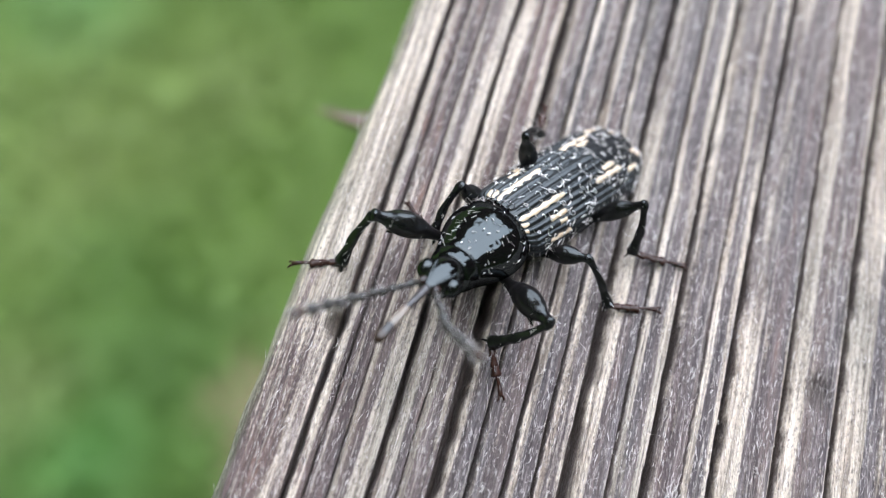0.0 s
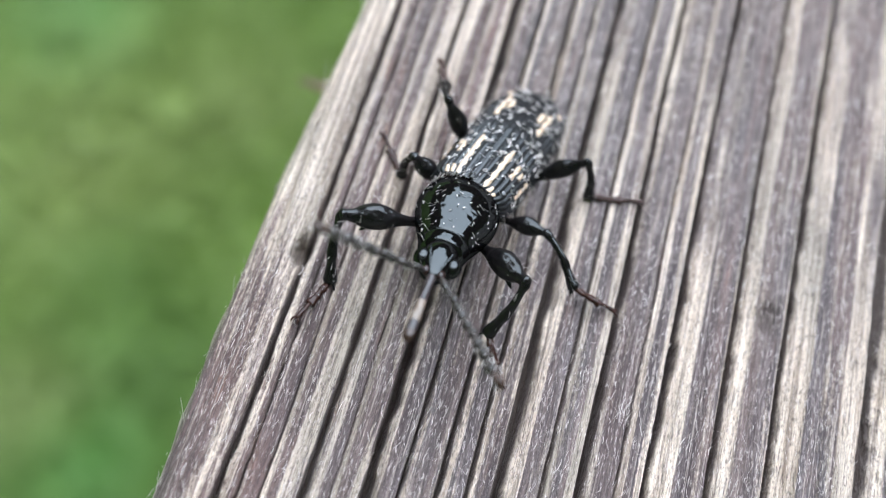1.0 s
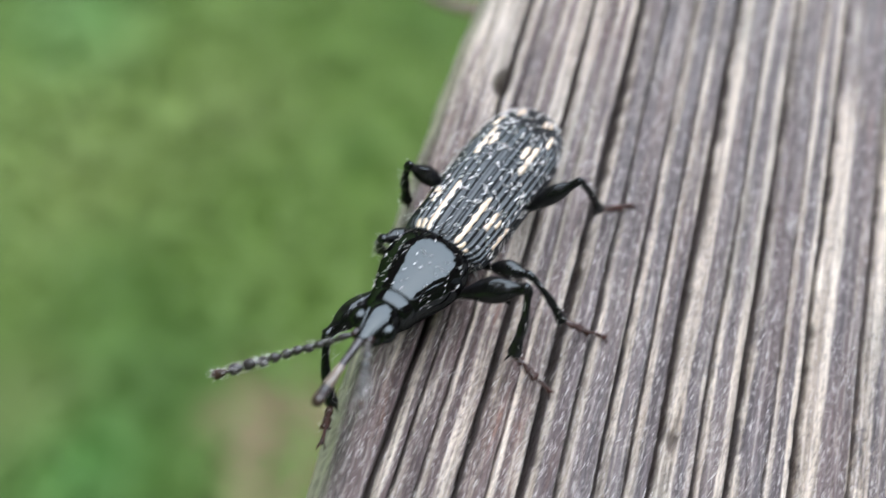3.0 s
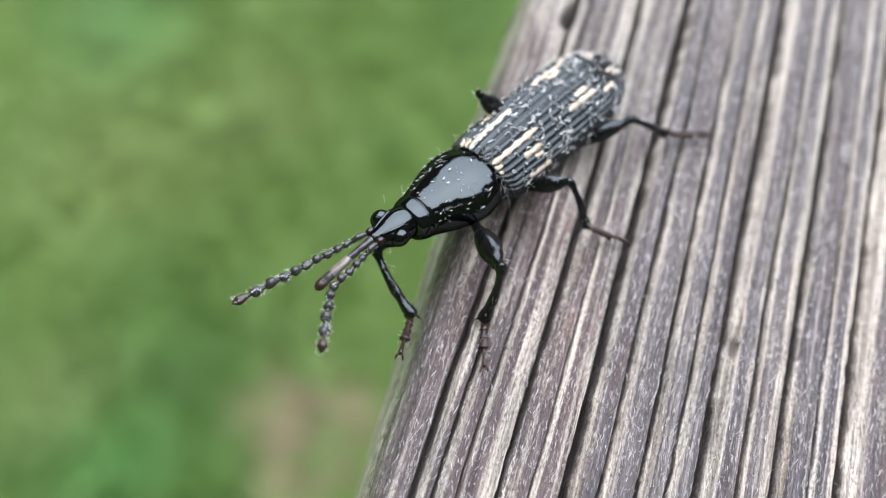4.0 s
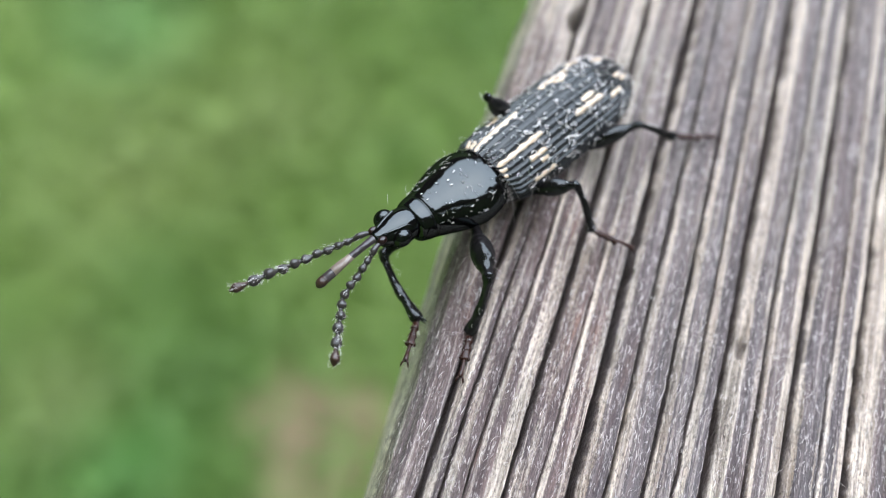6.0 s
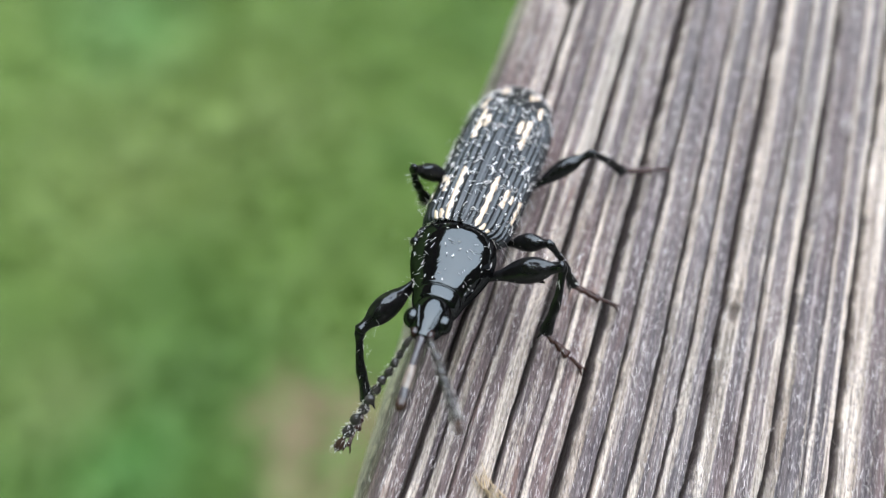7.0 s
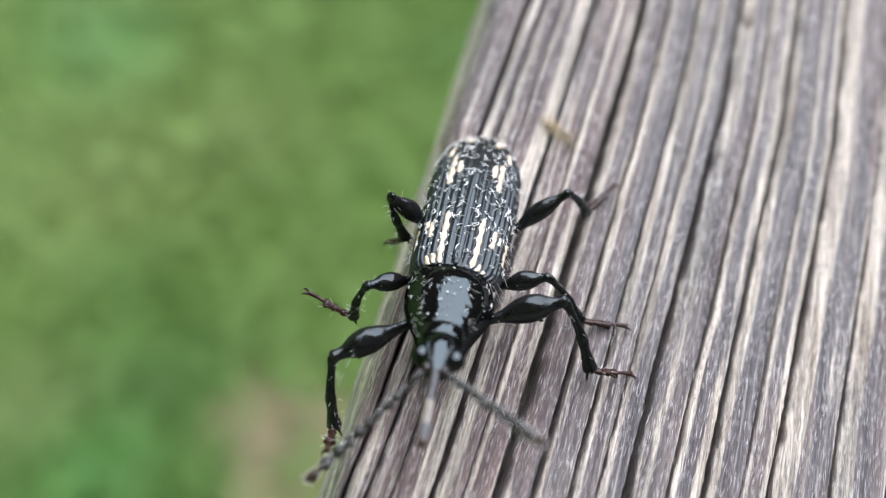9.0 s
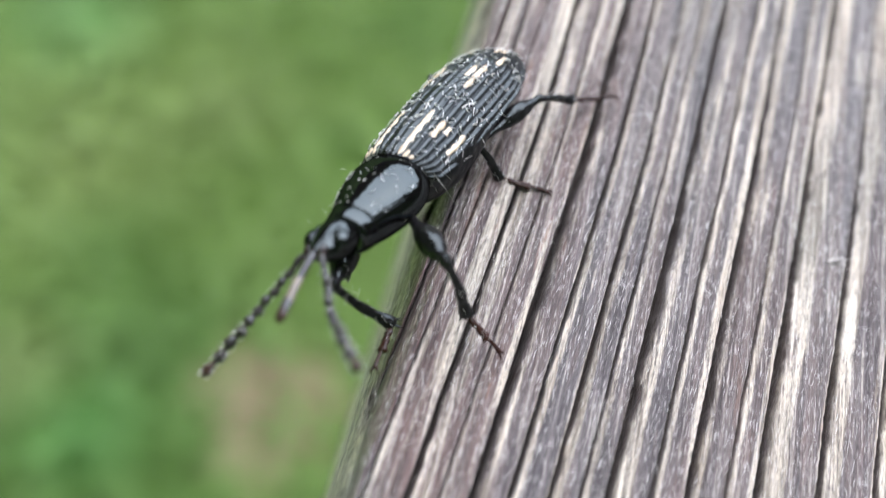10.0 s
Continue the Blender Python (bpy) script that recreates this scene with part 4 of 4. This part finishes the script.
RIGHT_FRONT_CLAW = [(0, -0.49, 27.68, -0.66), (0.5, 1.8, 23.33, 0.12), (1, 2.89, 22.64, 0.14), (1.5, 0.34, 22.42, 0.74), (2, 0.8, 20.9, 0.09), (2.5,
    0.09, 11.93, 0.37), (3, -0.37, 7.02, -0.88), (3.2, -0.34, 8.38, -0.2), (4.3, -0.34, 5.9, -0.04), (4.5, -0.34, 5.9, -0.04), (5, -0.33, 5.86,
    -0.03), (6.3, -0.33, 5.86, -0.03), (6.5, -0.4, 5.9, 0.55), (7, -0.89, 0.48, -1.24), (7.5, -0.12, -6.02, -0.78), (8, 0.17, -6.68, 0.09), (8.5,
    -0.01, -11.89, -0.7), (9, 0.18, -17.63, 0.08), (9.5, 0.79, -25.28, 0.15), (10, 0.74, -31.28, 0.22)]
RIGHT_MIDDLE_KNEE = [(0, 5.24, 31.84, 2.53), (0.5, 5.6, 31.09, 2.63), (1, 5.45, 30.06, 2.56), (1.5, 4.19, 26.88, 2.16), (2, 2.41, 25.72, 2.14), (2.5,
    -0.78, 19.32, 1.3), (3, -0.63, 14.94, 2.14), (3.2, -0.93, 14.68, 2.15), (4.3, -1.57, 13.83, 2.35), (4.5, -1.57, 13.83, 2.35), (5, -1.55, 13.79,
    2.35), (6.3, -1.55, 13.79, 2.35), (6.5, -2.34, 11.96, 0.85), (7, -0.96, 8.39, 2.28), (7.5, -0.65, 2.32, 2.51), (8, -0.66, -1.18, 1.1), (8.5, -0.6,
    -3.14, 2.24), (9, -0.54, -11.04, 1.14), (9.5, -1.98, -18.07, 1.24), (10, -1.02, -24.58, 2.7)]
RIGHT_MIDDLE_ANKLE = [(0, 4.73, 30.13, 0.86), (0.5, 5.14, 30.31, 0.36), (1, 5.04, 30.4, 0.18), (1.5, 3.31, 26.02, 0.06), (2, 2.94, 27.25, 0.3), (2.5,
    -1.38, 18.36, -0.88), (3, -0.65, 15.66, -0.2), (3.2, -0.84, 15.46, -0.17), (4.3, -1.41, 14.59, 0.02), (4.5, -1.41, 14.59, 0.02), (5, -1.39, 14.55,
    0.02), (6.3, -1.39, 14.55, 0.02), (6.5, -2.57, 11.66, -1.57), (7, -0.86, 9.44, 0.07), (7.5, -1.23, 3.81, 0.64), (8, 0.01, -2, -1.1), (8.5, -0.15,
    -2.17, 0.03), (9, -0.78, -11.25, -1.29), (9.5, -3.14, -18.15, -0.91), (10, -0.81, -23.67, 0.44)]
RIGHT_MIDDLE_CLAW = [(0, 3.29, 31.58, 0.09), (0.5, 3.36, 31.56, 0.08), (1, 3.69, 32.12, 0.08), (1.5, 1.19, 25.51, 0.12), (2, 1.6, 25.52, 0.12), (2.5,
    -3.28, 19.47, -0.97), (3, -0.83, 16.62, -2.17), (3.2, -0.98, 16.52, -2.1), (4.3, -1.59, 15.51, -1.97), (4.5, -1.59, 15.51, -1.97), (5, -1.58,
    15.47, -1.97), (6.3, -1.58, 15.47, -1.97), (6.5, -4.02, 10.45, -0.45), (7, -1.12, 10.65, -1.75), (7.5, -1.61, 5.13, -1.07), (8, -0.03, -0.88,
    -2.99), (8.5, -1, -1.92, -1.98), (9, -2.92, -11.16, -0.75), (9.5, -5.21, -17.84, -0.25), (10, -0.75, -22.62, -1.5)]
RIGHT_HIND_KNEE = [(0, 7.17, 34.48, 3.2), (0.5, 7.34, 33.42, 3.16), (1, 6.14, 32.88, 2.92), (1.5, 5.65, 29.97, 3.39), (2, 4.39, 28.33, 3.51), (2.5,
    0.75, 22.66, 3.33), (3, -0.54, 17.95, 3.17), (3.2, -0.67, 17.5, 3.21), (4.3, -0.61, 16.77, 3.96), (4.5, -0.61, 16.77, 3.96), (5, -0.59, 16.73,
    3.95), (6.3, -0.59, 16.73, 3.95), (6.5, -1.17, 15.18, 3.77), (7, -1.99, 11.23, 3.02), (7.5, -1.69, 4.64, 2.91), (8, -0.6, 2.12, 3.38), (8.5,
    -1.36, -0.18, 3.11), (9, -0.78, -7.8, 2.76), (9.5, -0.92, -15.46, 3.41), (10, -0.82, -16.95, 0.1)]
RIGHT_HIND_ANKLE = [(0, 7.78, 36, 1.3), (0.5, 7.19, 34.91, 1.15), (1, 5.75, 34.67, 1.23), (1.5, 5.24, 31.9, 1.82), (2, 4.22, 29.47, 1.28), (2.5, 0.8,
    23.61, 1.01), (3, -0.3, 17.82, 0.69), (3.2, -0.18, 18.45, 0.95), (4.3, -0.17, 18.01, 1.82), (4.5, -0.17, 18.01, 1.82), (5, -0.15, 17.97, 1.82),
    (6.3, -0.15, 17.97, 1.82), (6.5, -0.64, 16.29, 1.59), (7, -1.3, 11.46, 0.63), (7.5, -1.09, 4.94, 0.5), (8, -0.46, 3.17, 1.11), (8.5, -0.42, -0.68,
    0.85), (9, 0.2, -8, 0.47), (9.5, -0.54, -14.31, 1.22), (10, -0.36, -19.36, -0.38)]
RIGHT_HIND_CLAW = [(0, 7.83, 38.13, 0.09), (0.5, 7.51, 37.1, 0.11), (1, 5.06, 36.68, 0.05), (1.5, 4.8, 33.72, 0.22), (2, 3.71, 31.56, 0.1), (2.5,
    0.01, 24.65, -1.07), (3, -0.27, 18.87, -1.53), (3.2, -0.09, 19.67, -1.18), (4.3, 0.06, 19.29, -0.26), (4.5, 0.06, 19.29, -0.26), (5, 0.06, 19.25,
    -0.26), (6.3, 0.06, 19.25, -0.26), (6.5, -0.32, 17.52, -0.51), (7, -1.34, 12.46, -1.61), (7.5, -1.2, 5.98, -1.71), (8, -0.27, 4.13, -1.14), (8.5,
    -2.07, -0.02, -0.84), (9, -0.5, -7.15, -1.72), (9.5, -0.55, -12.87, -0.77), (10, -0.5, -18.2, -2.54)]
LEFT_FRONT_KNEE = [(0, 9.85, 26.99, 3.3), (0.5, 10.7, 25.86, 2.85), (1, 11.12, 25.57, 3.55), (1.5, 10.01, 23, 3.31), (2, 6.06, 20.11, 2.84), (2.5,
    4.89, 15.52, 3.07), (3, 5.31, 14.11, 3.41), (3.2, 5, 13.88, 3.11), (4.3, 1.7, 9.32, 2.93), (4.5, 1.7, 9.32, 2.93), (5, 1.72, 9.28, 2.93), (6.3,
    1.72, 9.28, 2.93), (6.5, 2.15, 9.24, 4.42), (7, 4.88, 8.76, 3.41), (7.5, 5.55, 3.48, 3), (8, 5.77, -2.94, 3.02), (8.5, 5.98, -2.54, 2.72), (9,
    6.82, -9.94, 2.89), (9.5, 4.16, -20.69, 3.79), (10, 1.91, -28.45, 4.26)]
LEFT_FRONT_ANKLE = [(0, 8.16, 26.37, 0.77), (0.5, 9.51, 26.71, 0.13), (1, 10.42, 24.13, 0.89), (1.5, 8.51, 21.98, 0.79), (2, 5.83, 18.92, 0.01), (2.5,
    5.48, 13.75, 0.59), (3, 5.79, 12.43, 0.84), (3.2, 5.71, 12.29, 0.55), (4.3, 1.79, 8.12, 0.09), (4.5, 1.79, 8.12, 0.09), (5, 1.8, 8.08, 0.08),
    (6.3, 1.8, 8.08, 0.08), (6.5, 2.61, 7.26, 2.06), (7, 5.25, 7.02, 0.86), (7.5, 7.21, 2.13, 0.76), (8, 7.15, -4.29, 0.59), (8.5, 7.28, -5.11, 1.59),
    (9, 8.8, -11.31, 0.94), (9.5, 4.73, -22.45, 1.31), (10, 3.33, -28.58, 1.48)]
LEFT_FRONT_CLAW = [(0, 9.2, 24.55, 0.11), (0.5, 9.1, 24.55, 0.13), (1, 11.51, 22.39, 0.11), (1.5, 9.32, 20.06, 0.12), (2, 5.9, 16.76, 0.21), (2.5,
    7.28, 12.64, 0.1), (3, 7.72, 11.55, 0.17), (3.2, 7.75, 11.5, 0.15), (4.3, 1.93, 5.93, 0.14), (4.5, 1.93, 5.93, 0.14), (5, 1.95, 5.89, 0.14), (6.3,
    1.95, 5.89, 0.14), (6.5, 3.45, 7.6, 0.07), (7, 7.2, 6.25, 0.15), (7.5, 9.27, 2.47, 0.1), (8, 9.07, -5.34, 0.15), (8.5, 8.72, -4.47, 0.07), (9,
    10.62, -10.45, 0.09), (9.5, 6.52, -22.58, 0.07), (10, 5.11, -29.11, 0.25)]
LEFT_MIDDLE_KNEE = [(0, 11.02, 30.66, 1.98), (0.5, 11.94, 29.79, 1.08), (1, 11.66, 28.85, 1.67), (1.5, 11.18, 27.01, 1.34), (2, 8.72, 24.32, 1.93),
    (2.5, 5.45, 19.29, 2.73), (3, 5.41, 15.29, 2.34), (3.2, 4.42, 14.96, 3.07), (4.3, 4.03, 14.67, 2.94), (4.5, 4.03, 14.67, 2.94), (5, 4.04, 14.61,
    2.95), (6.3, 4.04, 14.61, 2.95), (6.5, 3.87, 14.37, 2.41), (7, 4.25, 10.02, 2.7), (7.5, 5.2, 4.52, 2.1), (8, 5.26, 2.77, 1.58), (8.5, 5.28, -1.44,
    2.33), (9, 6.12, -8.59, 2.1), (9.5, 5.11, -16.39, 1.65), (10, 1.53, -20.77, 1.81)]
LEFT_MIDDLE_ANKLE = [(0, 12.47, 29.73, 0.25), (0.5, 13.31, 27.81, 0.59), (1, 13.32, 27.22, 0.88), (1.5, 13.62, 26.75, 1.11), (2, 10.09, 23.51, 0.09),
    (2.5, 6.73, 18.45, 0.8), (3, 7.3, 14.48, 0.97), (3.2, 6, 14.36, 1.26), (4.3, 5.37, 14.07, 0.96), (4.5, 5.37, 14.07, 0.96), (5, 5.38, 14.02, 0.97),
    (6.3, 5.38, 14.02, 0.97), (6.5, 5.45, 14.12, 0.55), (7, 5.81, 9.57, 0.85), (7.5, 7.04, 4.16, 0.5), (8, 7.33, 3.65, 0.58), (8.5, 7, -2.46, 0.88),
    (9, 7.99, -9.09, 0.6), (9.5, 7.13, -16.06, 0.31), (10, 3.23, -20.93, 0.08)]
LEFT_MIDDLE_CLAW = [(0, 14.59, 30.21, 0.09), (0.5, 15.37, 27.2, 0.11), (1, 15.36, 26.99, 0.1), (1.5, 15.5, 27.12, 0.07), (2, 12.26, 23.18, 0.12),
    (2.5, 8.85, 18.42, 0.17), (3, 9.36, 14.65, 0.18), (3.2, 7.73, 15.27, 0.21), (4.3, 7.45, 14.21, 0.22), (4.5, 7.45, 14.21, 0.22), (5, 7.46, 14.16,
    0.22), (6.3, 7.46, 14.16, 0.22), (6.5, 7.61, 14.4, 0.15), (7, 7.94, 9.52, 0.21), (7.5, 9.2, 4.56, 0.2), (8, 9.31, 4.56, 0.19), (8.5, 9.07, -2.15,
    0.16), (9, 10.01, -8.41, 0.09), (9.5, 9.28, -15.57, 0.17), (10, 5.43, -20.96, 0.12)]
LEFT_HIND_KNEE = [(0, 12.58, 33.41, 2.62), (0.5, 13.14, 34.19, 1.47), (1, 12.48, 32.2, 2.48), (1.5, 11.27, 29.86, 2.94), (2, 10.87, 27.91, 2.34),
    (2.5, 7.72, 23.54, 2.17), (3, 6.31, 19.65, 3.27), (3.2, 6.37, 19.96, 2.5), (4.3, 5.99, 19.21, 2.17), (4.5, 5.99, 19.21, 2.17), (5, 6.01, 19.16,
    2.17), (6.3, 6.01, 19.16, 2.17), (6.5, 4.97, 18.51, 1.9), (7, 4.91, 15.21, 2.28), (7.5, 4.85, 9.25, 2.5), (8, 4.77, 5.52, 3.28), (8.5, 5.46, 3.77,
    1.96), (9, 5.92, -4.7, 2.48), (9.5, 4.8, -11.28, 1.23), (10, 3.85, -17.61, 1.93)]
LEFT_HIND_ANKLE = [(0, 12.97, 32.24, 0.45), (0.5, 13.16, 31.74, 1.02), (1, 13.14, 32.05, 0.09), (1.5, 12.95, 29.23, 1.18), (2, 11.99, 28.5, 0.19),
    (2.5, 9.17, 24.28, 0.28), (3, 7.69, 19.91, 1.2), (3.2, 7.82, 20.33, 0.5), (4.3, 7.91, 20.18, 0.87), (4.5, 7.91, 20.18, 0.87), (5, 7.92, 20.13,
    0.86), (6.3, 7.92, 20.13, 0.86), (6.5, 6.72, 19.5, 0.4), (7, 6.65, 15.97, 0.65), (7.5, 6.21, 10.01, 0.55), (8, 6.37, 5.48, 1.37), (8.5, 7.28,
    5.37, 1.33), (9, 7.18, -3.81, 0.51), (9.5, 6.53, -12.66, 0.09), (10, 5.41, -16.06, 0.71)]
LEFT_HIND_CLAW = [(0, 15.37, 32.5, 0.09), (0.5, 15.3, 32.5, 0.1), (1, 15.54, 32.48, 0.09), (1.5, 14.73, 30.51, 0.1), (2, 14, 29.91, 0.13), (2.5,
    10.95, 25.98, 0.16), (3, 9.3, 21.35, 0.07), (3.2, 9.97, 21.44, 0.13), (4.3, 9.95, 21.39, 0.21), (4.5, 9.95, 21.39, 0.21), (5, 9.96, 21.34, 0.2),
    (6.3, 9.96, 21.34, 0.2), (6.5, 8.23, 21.44, 0.24), (7, 8.71, 17.2, 0.14), (7.5, 8.12, 11.48, 0.13), (8, 7.73, 7.04, 0.07), (8.5, 8.81, 6.85,
    0.12), (9, 8.18, -1.59, 0.16), (9.5, 8.12, -10.78, 0.21), (10, 7.41, -14.67, 0.3)]
RIGHT_FEELER_TIP = [(0, 1.14, 22.81, 7.51), (0.5, 4.73, 23.01, 9.41), (1, 3.54, 22.74, 9.09), (1.5, 2.28, 16.65, 3.96), (2, -3.46, 17.36, 3.38),
    (2.5, -4.48, 10.29, 2.37), (3, -5.09, 7.82, 0.91), (3.2, -4.53, 5.1, 3.98), (4.3, -7.49, 5.44, 2.05), (4.5, -7.69, 5.64, 2.17),
    (5, -8.02, 6.01, 2.45), (6.3, -7.2, 5.21, 2.22), (6.5, -5.43, 2.41, 1.84), (7, -1.26, -0.02, -0.3), (7.5, -2.54, -5.97, 1.47),
    (8, -3.28, -8.18, 6.38), (8.5, -2.31, -10.78, 0.84), (9, -0.11, -19.24, 1.08), (9.5, -5.66, -26.38, 4.71), (10, -4.96, -33.43, -0.08)]
LEFT_FEELER_ELBOW = [(0, 6.23, 24.33, 6.6), (0.5, 10.14, 23.95, 5.57), (1, 9.46, 22.16, 5.83), (1.5, 6.96, 19.33, 5.34), (2, 1.52, 17.52, 4.04),
    (2.5, 0.61, 12.99, 6.09), (3, 0.5, 7.95, 5.7), (3.2, -0.26, 7.72, 5.91), (4.3, -4.04, 6.94, 2.03), (4.5, -4.11, 6.98, 2.05),
    (5, -4.01, 6.76, 3.15), (6.3, -3.03, 6.66, 2.1), (6.5, -1.14, 4.6, 4.17), (7, 1.89, 1.75, 5.46), (7.5, 3.87, -4.38, 3.51), (8, 3.36, -6.64, 6.01),
    (8.5, 3.58, -8.89, 6.31), (9, 5.02, -16.63, 6.16), (9.5, 0.18, -25.2, 5.46), (10, -1.14, -32.01, 4.36)]
LEFT_FEELER_TIP = [(0, 7.53, 22.94, 8.44), (0.5, 12.26, 22.69, 6.54), (1, 11.06, 20.14, 6.44), (1.5, 7.71, 17.29, 6.85), (2, 2.06, 14.97, 4.51),
    (2.5, 1.41, 11.59, 8.19), (3, 0.77, 6.07, 7.55), (3.2, 0.59, 5.78, 7.5), (4.3, -3.83, 4.3, 1.92), (4.5, -3.8, 4.37, 2.45), (5, -3.68, 4.33, 4.17),
    (6.3, -2.32, 4.17, 1.54), (6.5, -0.12, 2.32, 5.08), (7, 2.89, -0.29, 6.82), (7.5, 5.61, -6.31, 3.04), (8, 4.65, -8.02, 7.87),
    (8.5, 4.85, -10.04, 8.33), (9, 6.79, -17.98, 7.6), (9.5, 0.57, -26.96, 7.4), (10, 0.28, -34.01, 5.35)]


def glide(rows, t):
    """The value at t on a smooth line through the rows that never overshoots them."""
    ts = np.array([r[0] for r in rows], float)
    vs = np.array([r[1:] for r in rows], float)
    i = int(np.clip(np.searchsorted(ts, t, side="right") - 1, 0, len(ts) - 2))
    step = np.diff(vs, axis=0) / np.diff(ts)[:, None]

    def slope(k):
        if k in (0, len(ts) - 1):
            return step[min(k, len(step) - 1)] * 0.5
        a, b = step[k - 1], step[k]
        ok = a * b > 0
        return np.where(ok, 2 * a * b / np.where(ok, a + b, 1), 0)

    h = ts[i + 1] - ts[i]
    f = (t - ts[i]) / h
    return ((1 + 2 * f) * (1 - f) ** 2 * vs[i] + f * (1 - f) ** 2 * h * slope(i) + f * f * (3 - 2 * f) * vs[i + 1] + f * f * (f - 1) * h * slope(i + 1))


def turned(yaw, pitch, roll):
    return Matrix.Rotation(radians(yaw), 4, "Z") @ Matrix.Rotation(radians(pitch), 4, "X") @ Matrix.Rotation(radians(roll), 4, "Y")


def bone(start, towards, up):
    """The pose of a limb piece at start whose y axis points along towards."""
    y = towards.normalized()
    x = y.cross(up).normalized()
    z = x.cross(y)
    m = Matrix((x, y, z)).transposed().to_4x4()
    m.translation = start * MM
    return m


def motions():
    joints = {
        ("right", "front"): (RIGHT_FRONT_KNEE, RIGHT_FRONT_ANKLE, RIGHT_FRONT_CLAW), ("right", "middle"): (RIGHT_MIDDLE_KNEE, RIGHT_MIDDLE_ANKLE, RIGHT_MIDDLE_CLAW),
        ("right", "hind"): (RIGHT_HIND_KNEE, RIGHT_HIND_ANKLE, RIGHT_HIND_CLAW), ("left", "front"): (LEFT_FRONT_KNEE, LEFT_FRONT_ANKLE, LEFT_FRONT_CLAW),
        ("left", "middle"): (LEFT_MIDDLE_KNEE, LEFT_MIDDLE_ANKLE, LEFT_MIDDLE_CLAW), ("left", "hind"): (LEFT_HIND_KNEE, LEFT_HIND_ANKLE, LEFT_HIND_CLAW)}
    tips = {"right": RIGHT_FEELER_TIP, "left": LEFT_FEELER_TIP}
    paths = {ob: [] for ob in [bug, moving["front_body"], *moving["right", "feeler"], *moving["left", "feeler"]]}
    for key in joints:
        paths.update({ob: [] for ob in moving[key]})
    for k in range(101):
        t = k / 10
        body = Matrix.Translation(glide(BODY_AT, t)) @ turned(*glide(BODY_TURN, t))
        back = body.inverted()
        yaw, pitch = glide(NECK_TURN, t)
        neck = Matrix.Translation(NECK) @ turned(yaw, pitch, 0) @ Matrix.Translation(-NECK)
        m = body.copy()
        m.translation = body.translation * MM
        paths[bug].append((t, m))
        m = turned(yaw, pitch, 0)
        m.translation = NECK * MM
        paths[moving["front_body"]].append((t, m))
        for side, s in (("right", 1), ("left", -1)):
            start = neck @ Vector((0.29 * s, 5.92, -0.62))
            tip = back @ Vector(glide(tips[side], t))
            elbow = back @ Vector(glide(LEFT_FEELER_ELBOW, t)) if side == "left" else tip
            elbow = start + (elbow - start).normalized() * FEELER_LONG[side] * FEELER_SPLIT
            for ob, a, b in zip(moving[side, "feeler"], (start, elbow), (elbow, tip)):
                paths[ob].append((t, bone(a, b - a, Vector((0, 0.25, 1)))))
            for pair in BONES:
                hip = Vector(HIPS[pair])
                hip.x *= s
                if pair == "front":
                    hip = neck @ hip
                knee, ankle, claw = (back @ Vector(glide(rows, t)) for rows in joints[side, pair])
                reach, lower, toe = BONES[pair]
                out_way = Vector((s, 0, 0)) + (claw - hip).normalized() * 0.6
                knee = hip + (knee - hip).normalized() * reach
                ankle = knee + (ankle - knee).normalized() * lower
                for ob, a, b, up in zip(moving[side, pair], (hip, knee, ankle), (knee, ankle, claw), (Vector((0, 0, 1)) - out_way * 0.15, out_way + Vector((0, 0, 0.3)), Vector((0, 0, 1)))):
                    paths[ob].append((t, bone(a, b - a, up)))
    for ob, rows in paths.items():
        walk(ob, rows)


motions()
